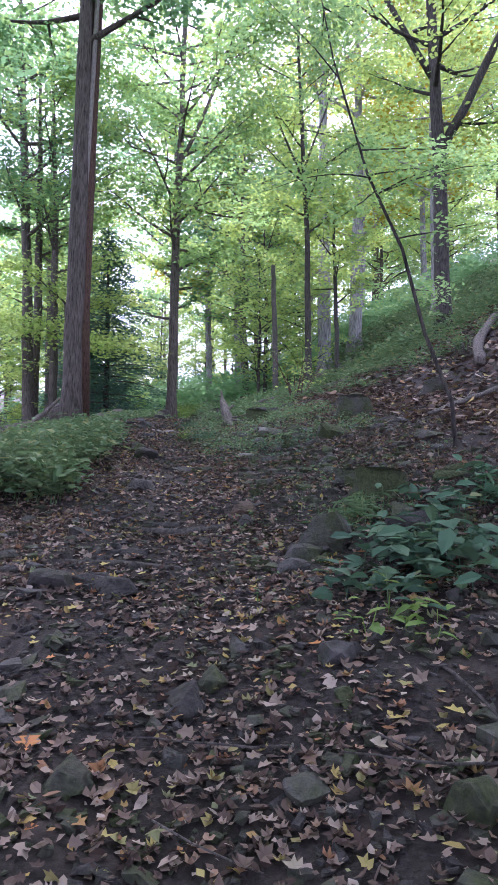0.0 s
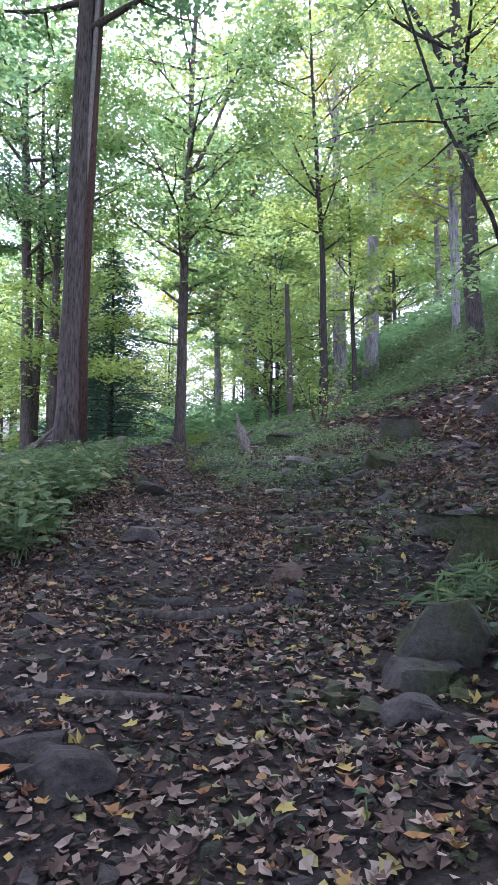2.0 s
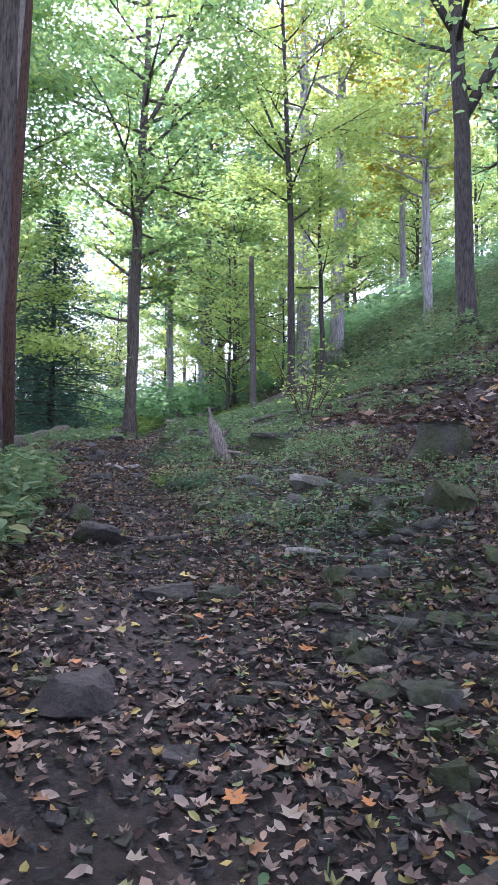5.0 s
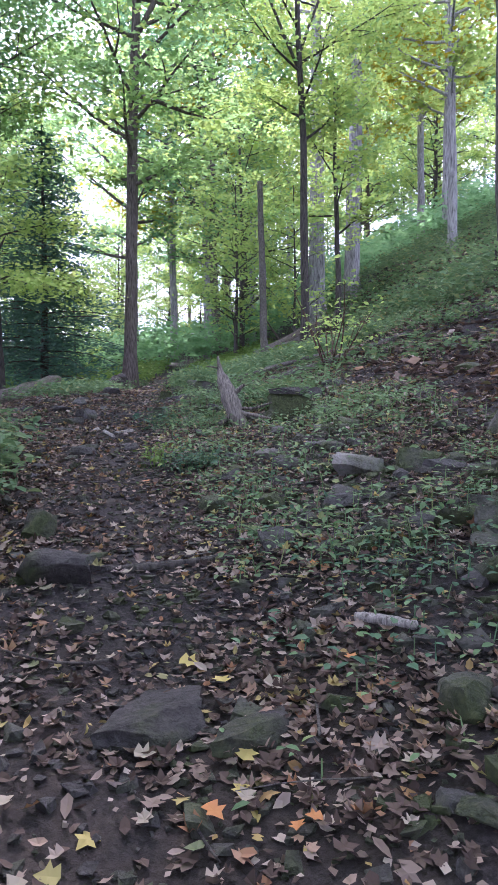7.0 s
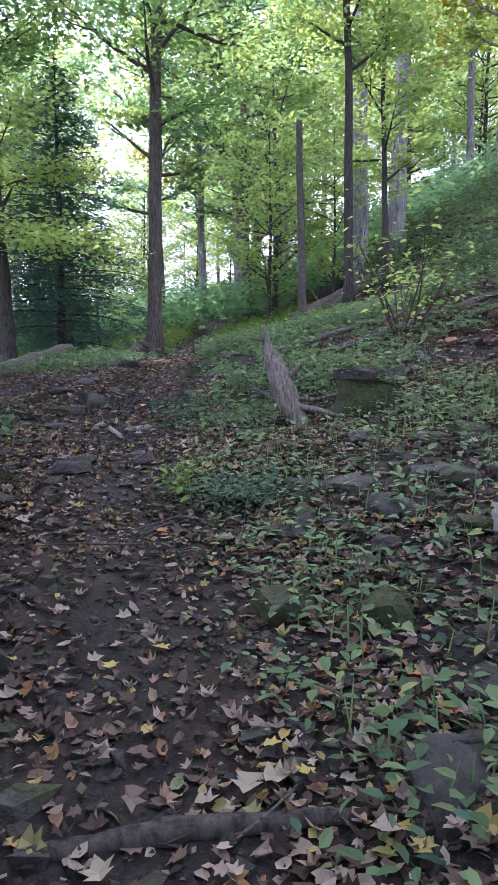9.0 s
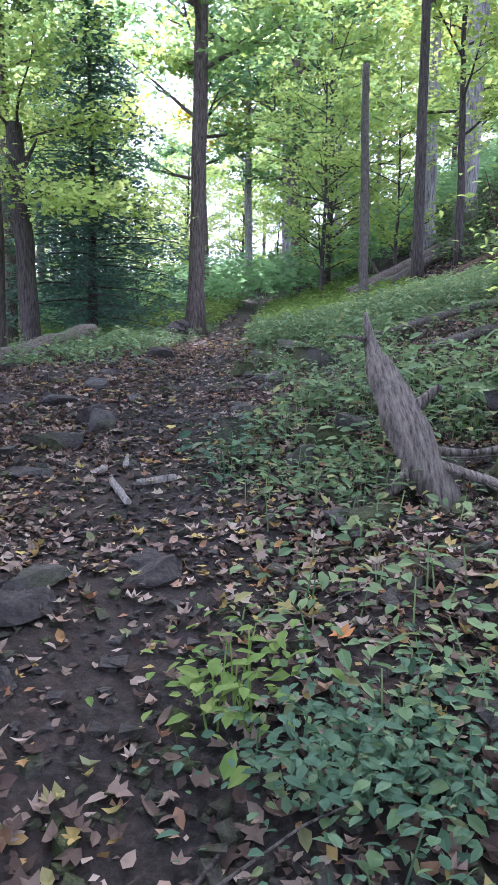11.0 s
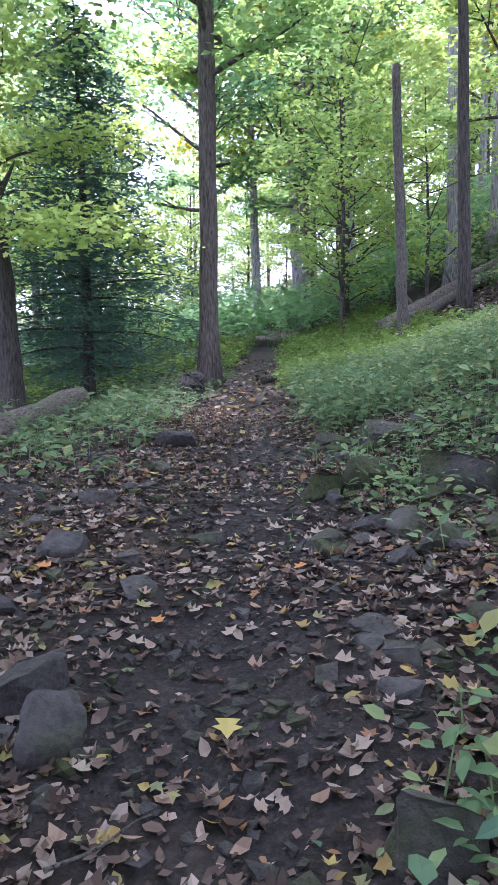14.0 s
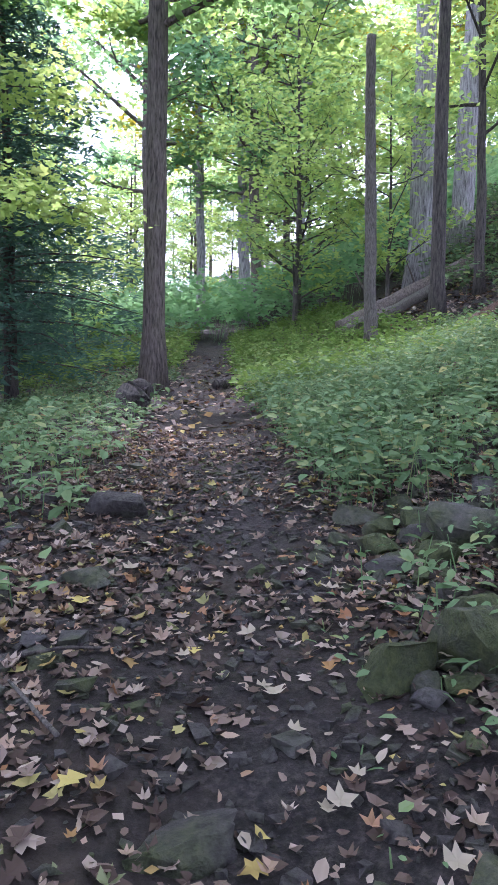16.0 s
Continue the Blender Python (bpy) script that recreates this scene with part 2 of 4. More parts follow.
def turns(rng, n, tilt):
    """n random frames: spun about the vertical and tipped by up to tilt radians."""
    yaw, tip, way = rng.uniform(0, 6.283, n), rng.normal(0, tilt, n), rng.uniform(0, 6.283, n)
    z = np.stack([np.sin(tip) * np.cos(way), np.sin(tip) * np.sin(way), np.cos(tip)], 1)
    x0 = np.stack([np.cos(yaw), np.sin(yaw), 0 * yaw], 1)
    y = np.cross(z, x0)
    y /= np.linalg.norm(y, axis=1)[:, None]
    return np.cross(y, z), y, z


KITE = (np.array([(-0.5, 0, 0), (-0.05, -0.36, 0.08), (0.5, 0, -0.06), (0.05, 0.36, 0.08)]), [(0, 1, 2), (0, 2, 3)])
OVAL = (np.array([(-0.5, 0, 0), (-0.2, -0.26, 0.07), (0.2, -0.22, 0.05), (0.55, 0, -0.1), (0.2, 0.22, 0.05), (-0.2, 0.26, 0.07), (0, 0, 0)]), [(6, 0, 1, 2), (6, 2, 3), (6, 3, 4), (6, 4, 5, 0)])
_m = [(-0.42, 0), (-0.3, 0.42), (-0.08, 0.24), (0.1, 0.5), (0.2, 0.2), (0.55, 0)]
MAPLE = (np.array([(x, y, 0.12 * abs(y) - 0.15 * x * x) for x, y in _m + [(x, -y) for x, y in _m[-2:0:-1]]] + [(0, 0, 0)]), [(10, i, (i + 1) % 10) for i in range(10)])


def leaves(rng, places, sizes, tilt=0.5, shape=KITE, curl=0.0):
    """Verts and faces of many single leaves at the places."""
    sv, sf = shape
    n = len(places)
    x, y, z = turns(rng, n, tilt)
    s = np.broadcast_to(sizes, (n,))[:, None, None]
    loc = np.broadcast_to(sv, (n, len(sv), 3)).copy()
    if curl:
        loc[..., 2] += curl * rng.uniform(-0.3, 1, (n, 1)) * (loc[..., 0] ** 2 + loc[..., 1] ** 2) * 2
    v = places[:, None] + s * (loc[..., :1] * x[:, None] + loc[..., 1:2] * y[:, None] + loc[..., 2:] * z[:, None])
    k = len(sv)
    faces = [tuple(i * k + q for q in f) for i in range(n) for f in sf]
    return v.reshape(-1, 3), faces


def bent(rng, start, way, length, rise, steps=6, wobble=0.06):
    """Points of a limb that leaves start along way and bends by rise towards the sky."""
    p, d, out = np.array(start, float), np.array(way, float), [np.array(start, float)]
    d /= np.linalg.norm(d)
    for _ in range(steps):
        d = d + np.array([0, 0, rise / steps]) + wobble * rng.standard_normal(3)
        d /= np.linalg.norm(d)
        p = p + d * length / steps
        out.append(p.copy())
    return np.array(out)


def build_tree(seed, spine, r0, limbs, leaf_count, leaf_size, mats, crown_low, spread=1.0, flat=0.3, bare=False, sides=12, fork=None, clump=0.75, limb_len=3.2, taper=0.8):
    """A broadleaf tree about its own foot: trunk along spine, limbs, and a crown of leaves gathered in sprays along them."""
    rng = np.random.default_rng(seed)
    bark, leaf, leaf2 = mats
    spine = np.asarray(spine, float)
    h = spine[-1][2]
    t = np.linspace(0, 1, 22)
    sz = spine[:, 2] / h
    pts = np.stack([np.interp(t, sz, spine[:, 0]), np.interp(t, sz, spine[:, 1]), t * h], 1)
    pts[1:, :2] += 0.012 * h ** 0.5 * rng.standard_normal((21, 2)).cumsum(0) * 0.35
    pts[0, 2] -= 0.25
    zz = t * h
    rad = r0 * (1 - taper * t ** 1.15) * (1 + 0.55 * np.exp(-zz / 0.28)) + 0.008
    trunk = [tube(pts, rad, sides, rng, 0.035)]
    wood, tips = [], []
    for f in fork or ():
        zf, wx, wy, ratio = f
        p = np.array([np.interp(zf, zz, pts[:, 0]), np.interp(zf, zz, pts[:, 1]), zf - 0.2])
        q = bent(rng, p, (wx, wy, 1.0), h - zf, 0.5, 8, 0.05)
        rr = np.interp(zf, zz, rad) * ratio * np.linspace(1, 0.15, 9)
        trunk.append(tube(q, rr, 8, rng, 0.04))
        tips += [(q[i], 1.2) for i in range(3, 9)]
    for i in range(limbs):
        u = (i + rng.uniform(0, 1)) / limbs
        z = crown_low + (h * 0.98 - crown_low) * u
        p = np.array([np.interp(z, zz, pts[:, 0]), np.interp(z, zz, pts[:, 1]), z])
        a = i * 2.4 + rng.uniform(-0.5, 0.5)
        length = spread * limb_len * (0.45 + 0.75 * math.sin(math.pi * (0.12 + 0.8 * u))) * rng.uniform(0.7, 1.25)
        q = bent(rng, p, (math.cos(a), math.sin(a), rng.uniform(0.1, 0.7)), length, 0.25)
        rr = min(np.interp(z, zz, rad) * 0.5, 0.022 * length + 0.012) * np.linspace(1, 0.12, 7)
        wood.append(tube(q, rr, 6, rng, 0.05, False))
        tips += [(q[k], length / 3.2) for k in range(2, 7)]
        for k in (2, 3, 4, 5):
            d = q[k] - q[k - 1]
            b = a + rng.choice((-1, 1)) * rng.uniform(0.5, 1.1)
            w = bent(rng, q[k], (math.cos(b), math.sin(b), d[2] * 0.6 + 0.15), length * rng.uniform(0.3, 0.55), 0.1, 4, 0.1)
            wood.append(tube(w, rr[k] * np.linspace(0.7, 0.15, 5), 4, None, 0, False))
            tips += [(w[j], length / 3.2) for j in (2, 3, 4)]
    root = new("tree")
    part("trunk", mesh_of("trunk", *join(trunk), bark, True), root)
    if wood:
        part("bough", mesh_of("bough", *join(wood), bark, True), root)
    if not bare and leaf_count:
        tp = np.array([p for p, _ in tips])
        ts = np.array([max(0.35, min(1.3, s)) for _, s in tips])
        pick = rng.integers(0, len(tp), leaf_count)
        off = rng.standard_normal((leaf_count, 3)) * np.array([1, 1, flat]) * (clump * ts[pick])[:, None] * 0.62
        off[:, 2] -= 0.05 * (off[:, 0] ** 2 + off[:, 1] ** 2)
        places = tp[pick] + off
        second = rng.uniform(0, 1, len(tp))[pick] < 0.22
        size = leaf_size * rng.uniform(0.65, 1.3, leaf_count)
        part("crown", mesh_of("crown", *leaves(rng, places[~second], size[~second], 0.55), leaf), root)["kind"] = "stuff"
        if second.any():
            part("crown_spray", mesh_of("crown_spray", *leaves(rng, places[second], size[second], 0.55), leaf2), root)["kind"] = "stuff"
    return root


def plant_tree(root, name, x, y, label, group="", turn=0.0, sink=0.0, category="tree"):
    root.name = name
    root.matrix_basis = pose(x, y, float(ground(x, y)) - sink, 0, 0, turn) @ Matrix.Diagonal((*root.scale, 1))
    return tagged(root, label, category, group)


# ---- ground ----
def spaced(stops):
    return np.concatenate([np.linspace(a, b, n, endpoint=False) for a, b, n in stops] + [[stops[-1][1]]])


gx = spaced([(-300, -40, 14), (-40, -10, 30), (-10, -4, 40), (-4, 5, 120), (5, 14, 50), (14, 60, 40), (60, 300, 14)])
gy = spaced([(-120, -8, 16), (-8, -1, 20), (-1, 23, 300), (23, 45, 110), (45, 120, 60), (120, 500, 20)])
GX, GY = np.meshgrid(gx, gy)
GZ = ground(GX, GY)
nx = len(gx)
gi = (np.arange(len(gy) - 1)[:, None] * nx + np.arange(nx - 1)[None]).ravel()
tagged(new("ground", mesh_of("ground", np.stack([GX, GY, GZ], -1).reshape(-1, 3), np.stack([gi, gi + 1, gi + nx + 1, gi + nx], 1), SOIL, True)), "dark trodden forest soil rising along a stony footpath", "ground", kind="structure")

# ---- trees that stand by the path ----
MAPLE_MATS, BRIGHT_MATS, DARK_MATS = (BARK, LEAF_MID, LEAF_BRIGHT), (BARK_DARK, LEAF_BRIGHT, LEAF_MID), (BARK, LEAF_DARK, LEAF_MID)
plant_tree(build_tree(1, [(0, 0, 0), (0.1, -0.1, 8), (0.4, -0.3, 15), (0.7, -0.3, 26)], 0.225, 44, 23000, 0.23, MAPLE_MATS, 7, 1.5, fork=[(12.6, 0.55, 0.2, 0.7)]), "maple_tree", -1.62, 31.5, "tall straight maple with a forked top beside the path")
twin = build_tree(2, [(0, 0, 0), (0.15, 0, 10), (0.5, 0.1, 24)], 0.23, 24, 17000, 0.2, DARK_MATS, 9.5, 1.5)
plant_tree(twin, "twin_trunk_tree", -3.2, 16.3, "thick grey-brown tree with a split second trunk grown against it")
_rng = np.random.default_rng(5)
part("second_trunk", mesh_of("second_trunk", *tube([(0.24, 0.16, -0.2), (0.26, 0.12, 3), (0.38, 0.1, 8), (0.62, 0, 14), (0.9, 0, 22)], [0.2, 0.15, 0.14, 0.12, 0.06], 10, _rng, 0.04), RED_WOOD, True), twin, "reddish second trunk with stripped bark")
part("stripped_wood", mesh_of("stripped_wood", *tube([(0.27, -0.01, 5), (0.33, -0.04, 7), (0.47, -0.07, 10), (0.66, -0.09, 15)], [0.02, 0.06, 0.07, 0.03], 8, _rng, 0.1), PALE_WOOD, True), twin, "pale streak along the trunk")
plant_tree(build_tree(3, [(0, 0, 0), (-0.1, 0, 8), (-0.9, 0, 24)], 0.27, 26, 16000, 0.19, DARK_MATS, 9, 1.3), "maple_tree", -7.9, 30, "slim grey tree leaning away from the path")
plant_tree(build_tree(4, [(0, 0, 0), (0.1, 0, 8), (0.1, 0, 20)], 0.24, 18, 8000, 0.19, MAPLE_MATS, 6, 1.2), "maple_tree", -8.2, 35, "slim grey tree among herbs on the lower side")
plant_tree(build_tree(6, [(0, 0, 0), (-0.1, 0, 6), (-0.4, 0, 13), (-0.8, 0, 23)], 0.3, 22, 11000, 0.19, BRIGHT_MATS, 8, 1.4, fork=[(7.2, 0.45, 0, 0.8), (10, -0.6, 0.2, 0.6)]), "maple_tree", 8.9, 24.1, "forked maple on the leafy slope")
plant_tree(build_tree(7, [(0, 0, 0), (-0.1, 0, 8), (-0.5, 0, 22)], 0.17, 22, 11000, 0.19, BRIGHT_MATS, 8, 1.1, fork=[(11, -0.4, 0, 0.6), (11.6, 0.35, 0.1, 0.6)]), "maple_tree", 5.2, 33, "dark slender maple on the slope")
plant_tree(build_tree(8, [(0, 0, 0), (-0.05, 0, 3), (-0.1, 0, 7.2)], 0.15, 0, 0, 0.1, (DEADWOOD, LEAF_MID, LEAF_MID), 5, bare=True, taper=0.3), "dead_snag", 3.58, 33, "dead grey trunk broken off at the top", category="dead tree")
plant_tree(build_tree(9, [(0, 0, 0), (-0.1, 0, 6), (-0.2, 0, 12)], 0.13, 14, 5000, 0.22, BRIGHT_MATS, 4, 0.8), "young_tree", 7.0, 34.6, "young slender tree on the slope")
plant_tree(build_tree(10, [(0, 0, 0), (-0.1, 0, 12), (-0.1, 0, 27)], 0.42, 14, 9000, 0.21, (BARK_PALE, LEAF_BRIGHT, LEAF_YELLOW), 14, 1.5), "beech_tree", 7.3, 40, "pale smooth-barked tall tree behind the log")
plant_tree(build_tree(11, [(0, 0, 0), (0.1, 0, 12), (0.2, 0, 27)], 0.42, 14, 9000, 0.21, (BARK_PALE, LEAF_BRIGHT, LEAF_YELLOW), 14, 1.5), "beech_tree", 9.6, 42, "pale smooth-barked tall tree higher up the slope")
broken = build_tree(12, [(0, 0, 0), (-0.1, 0, 3), (-0.3, 0, 6.1)], 0.25, 0, 0, 0.19, BRIGHT_MATS, 5, bare=True, taper=0.25, fork=[(5.0, 0.5, 0.1, 0.55)])
plant_tree(broken, "maple_tree", -5.75, 29.4, "maple with a broken forked top and low leafy boughs")
_rng = np.random.default_rng(12)
for z_, a_, l_ in ((4.3, -0.1, 3.6), (4.1, -0.7, 3.4), (4.9, 3.3, 3.2), (4.6, -2.2, 3.0), (5.6, 0.4, 3.2), (5.8, 3.8, 3.4), (5.9, -1.3, 3.2), (6.0, 1.9, 3.4)):
    q_ = bent(_rng, (-0.2, 0, z_), (math.cos(a_), math.sin(a_), 0.3 + 0.4 * (z_ > 5)), l_, -0.45, 6, 0.16)
    bough_ = part("bough", mesh_of("bough", *tube(q_, 0.04 * np.linspace(1, 0.15, 7), 6, _rng, 0.06), BARK_DARK, True), broken)
    c_ = q_[_rng.integers(2, 7, 650)] + _rng.standard_normal((650, 3)) * np.array([0.45, 0.45, 0.24])
    part("leaf_spray", mesh_of("leaf_spray", *leaves(_rng, c_, _rng.uniform(0.1, 0.2, 650), 0.6, MAPLE), LEAF_BRIGHT), bough_)["kind"] = "stuff"
plant_tree(build_tree(13, [(0, 0, 0), (-0.1, 0, 9), (-0.4, 0, 18)], 0.2, 14, 6000, 0.19, MAPLE_MATS, 7, 1.0), "young_tree", -6.9, 30.2, "slender dark tree on the lower side")
plant_tree(build_tree(14, [(0, 0, 0), (0.1, 0, 9), (0, 0, 18)], 0.24, 14, 6000, 0.19, MAPLE_MATS, 8, 1.1), "maple_tree", -7.9, 31.0, "dark-barked tree on the lower side")
plant_tree(build_tree(15, [(0, 0, 0), (-0.3, 0, 10), (-0.5, 0, 24)], 0.36, 20, 12000, 0.27, (BARK_PALE, LEAF_MID, LEAF_BRIGHT), 6, 1.6), "maple_tree", 2.95, 58, "pale-footed maple far up the path")
plant_tree(build_tree(16, [(0, 0, 0), (0, 0, 10), (0.3, 0, 22)], 0.3, 20, 10000, 0.27, MAPLE_MATS, 5, 1.6), "maple_tree", 7.1, 69, "maple far up the path")


def build_sapling():
    """An arching sapling that hangs its leaves over the slope."""
    rng = np.random.default_rng(31)
    stem = [(0, 0, -0.15), (-0.05, 0, 0.5), (-0.35, 0.05, 1.3), (-0.6, 0.1, 2.3), (-1.0, 0.15, 3.2), (-1.4, 0.2, 4.6), (-1.6, 0.2, 5.6)]
    root = new("sapling")
    part("trunk", mesh_of("trunk", *tube(stem, [0.028, 0.026, 0.024, 0.021, 0.017, 0.012, 0.006], 8, rng, 0.05), BARK_DARK, True), root)
    wood, tips = [], []
    for i in range(16):
        u = rng.uniform(0.35, 1)
        p = np.array([np.interp(u * 6, range(7), [s[k] for s in stem]) for k in range(3)])
        a = rng.uniform(0, 6.28)
        q = bent(rng, p, (math.cos(a) * 1.2 + 0.1, math.sin(a) + 0.5, rng.uniform(0, 0.5)), rng.uniform(0.8, 1.9), -0.25)
        wood.append(tube(q, 0.011 * np.linspace(1, 0.2, 7), 5, None, 0, False))
        tips += list(q[1:])
    for w in wood:
        part("bough", mesh_of("bough", *w, BARK_DARK, True), root)
    tp = np.array(tips)
    n = 4200
    places = tp[rng.integers(0, len(tp), n)] + rng.standard_normal((n, 3)) * np.array([0.2, 0.2, 0.09])
    part("crown", mesh_of("crown", *leaves(rng, places, rng.uniform(0.045, 0.09, n), 0.5, OVAL), LEAF_MID), root)
    return root


plant_tree(build_sapling(), "sapling", 2.95, 7.6, "thin arching sapling with small green leaves", category="sapling")


# ---- spruce ----
def build_spruce(seed, h, width, count):
    rng = np.random.default_rng(seed)
    root = new("spruce_tree")
    part("trunk", mesh_of("trunk", *tube([(0, 0, -0.3), (0, 0, 1), (0.05, 0, h / 2), (0, 0, h)], [0.19, 0.15, 0.1, 0.015], 10, rng, 0.05), BARK_DARK, True), root)
    wood, spots = [], []
    for i in range(95):
        u = (i + rng.uniform(0, 1)) / 95
        z = 1.0 + (h - 1.1) * u ** 0.9
        a = i * 2.4 + rng.uniform(-0.4, 0.4)
        length = width * (1 - u) ** 0.65 * rng.uniform(0.75, 1.15) + 0.15
        q = bent(rng, (0, 0, z), (math.cos(a), math.sin(a), 0.12), length, -0.45, 6, 0.04)
        wood.append(tube(q, (0.006 + 0.008 * length) * np.linspace(1, 0.2, 7), 5, None, 0, False))
        for k in range(1, 7):
            spots.append((q[k], a, length))
    part("bough", mesh_of("bough", *join(wood), BARK_DARK, True), root)
    base = np.array([s[0] for s in spots])
    wide = np.array([s[2] for s in spots])
    ang = np.array([s[1] for s in spots])
    pick = rng.choice(len(base), count, p=wide / wide.sum())
    side = rng.standard_normal(count) * 0.17 * wide[pick]
    along = rng.uniform(-0.5, 0.5, count) * wide[pick] / 6
    droop = -np.abs(rng.normal(0, 0.16, count)) - 0.25 * np.abs(side)
    places = base[pick] + np.stack([along * np.cos(ang[pick]) - side * np.sin(ang[pick]), along * np.sin(ang[pick]) + side * np.cos(ang[pick]), droop], 1)
    shape = (KITE[0] * np.array([1, 0.42, 1]), KITE[1])
    part("crown", mesh_of("crown", *leaves(rng, places, rng.uniform(0.14, 0.3, count), 0.5, shape), NEEDLE), root)
    return root


plant_tree(build_spruce(41, 10.5, 3.3, 15000), "spruce_tree", -4.9, 32.8, "dark spruce with drooping layered boughs", category="spruce")
plant_tree(build_spruce(42, 6.5, 2.6, 6000), "spruce_tree", -6.9, 40.5, "smaller dark spruce behind the first one", category="spruce")

# ---- the wood around and behind, with unseen trees added for shade ----
kinds = [
    build_tree(51, [(0, 0, 0), (0.2, 0, 7), (0.1, 0.2, 15)], 0.17, 30, 4600, 0.33, BRIGHT_MATS, 1.6, 1.35, flat=0.2, clump=0.75),
    build_tree(52, [(0, 0, 0), (-0.2, 0, 8), (-0.5, 0.2, 20)], 0.25, 28, 5600, 0.37, MAPLE_MATS, 3.5, 1.6, flat=0.2, clump=0.8),
    build_tree(53, [(0, 0, 0), (0.3, 0, 9), (0.1, 0.2, 24)], 0.32, 28, 5600, 0.39, DARK_MATS, 7.0, 1.7, flat=0.22, clump=0.8),
    build_tree(54, [(0, 0, 0), (0.1, 0, 4), (0.3, 0.2, 9)], 0.08, 22, 3400, 0.27, BRIGHT_MATS, 0.8, 1.0, flat=0.2, clump=0.65),
    build_tree(55, [(0, 0, 0), (0.1, 0, 10), (0.2, 0.2, 24)], 0.26, 24, 5600, 0.37, (BARK_PALE, LEAF_BRIGHT, LEAF_YELLOW), 8.0, 1.5, flat=0.22, clump=0.8),
]
words = ["leafy bright green understorey tree in the wood", "green maple in the wood", "tall dark-leaved tree in the wood", "small bright green sapling tree in the wood", "tall pale-barked tree with sun-tinted yellow leaves"]
names = ["understorey_tree", "maple_tree", "oak_tree", "young_tree", "beech_tree"]
rng = np.random.default_rng(77)
spots = []


def free(x, y, gap):
    return all((x - a) ** 2 + (y - b) ** 2 > gap * gap for a, b in spots)


used = [False] * 5


def wood_tree(k, x, y, s):
    if not used[k]:
        used[k], ob = True, kinds[k]
    else:
        ob = copy_thing(kinds[k], Matrix())
    ob.scale = (s, s, s * rng.uniform(0.9, 1.12))
    spots.append((x, y))
    plant_tree(ob, names[k], x, y, words[k], "trees of the wood", rng.uniform(0, 360), 0.1)


for k, x, y, s in [(2, -2.6, 56, 1.05), (4, 0.2, 58, 1.1), (2, 3.2, 54, 1.05), (4, 6.2, 58, 1.05), (1, -9.0, 47, 0.8), (3, -5.5, 46, 0.7), (2, -12, 52, 0.8), (0, 3.4, 43, 0.6), (0, 4.2, 47, 0.95), (3, 6.0, 39.5, 0.8), (4, 13.5, 38, 0.9), (4, 17, 47, 0.9), 
                   (4, 12.5, 52, 0.9), (0, -12.5, 36, 0.8), (3, -9.5, 30.5, 0.7), (0, -15, 31, 0.9), (4, 21, 31, 0.9), (1, 14.5, 19.5, 0.9), (2, 12, 14, 0.8),
                   # out of view beside and behind the camera, added to shade the ground
                   (2, -11, 19, 0.8), (1, -9, 12.5, 0.8), (2, -9, 3, 0.8), (1, 11, 4, 0.8), (2, 5, -8, 0.9), (1, -6, -9, 0.9), (2, -1, -16, 0.9), (1, 14, -6, 0.9), (2, -15, -4, 0.9),
                   (2, -6.5, 6, 0.85), (2, -4.5, -1.5, 0.85), (2, 2.5, -5.5, 0.85), (2, -13, 8, 0.9)]:
    wood_tree(k, x, y, s)
for _ in range(900):
    y = rng.uniform(48, 125)
    x = rng.uniform(-0.55 * y, 0.62 * y)
    if not free(x, y, 5.8 if y < 80 else 7.0):
        continue
    gap = -0.15 < (x + 0.3) / y < -0.075
    k = int(rng.choice([0, 1, 2, 3, 4], p=[0.34, 0.22, 0.16, 0.12, 0.16]))
    s = rng.uniform(0.75, 1.1)
    if x / y > 0.04 and rng.uniform() < 0.58:
        continue
    if x / y < -0.17 and rng.uniform() < 0.35:
        continue
    if gap:
        if y < 62:
            continue
        k, s = int(rng.choice([3, 0])), rng.uniform(0.5, 0.75)
    if len(spots) > 120:
        break
    wood_tree(k, x, y, s)


# ---- fallen trunks, stumps and sticks ----
def log(name, points, radii, mat, label, seed, category="log", stubs=(), sides=12, rough=0.05):
    rng = np.random.default_rng(seed)
    root = new(name)
    pts = np.array(points, float)
    t = np.linspace(0, 1, 14)
    s = np.linspace(0, 1, len(pts))
    fine = np.stack([np.interp(t, s, pts[:, k]) for k in range(3)], 1)
    fine[1:-1] += 0.1 * np.interp(t, s, radii)[1:-1, None] * rng.standard_normal((12, 3))
    part("trunk", mesh_of("trunk", *tube(fine, np.interp(t, s, radii), sides, rng, rough), mat, True), root)
    for p, w, length, r in stubs:
        q = bent(rng, p, w, length, 0.1, 4, 0.08)
        part("branch_stub", mesh_of("branch_stub", *tube(q, r * np.linspace(1, 0.45, 5), 7, rng, 0.06), mat, True), root)
    return tagged(root, label, category)


def on(x, y, up=0.0):
    return (x, y, float(ground(x, y)) + up)


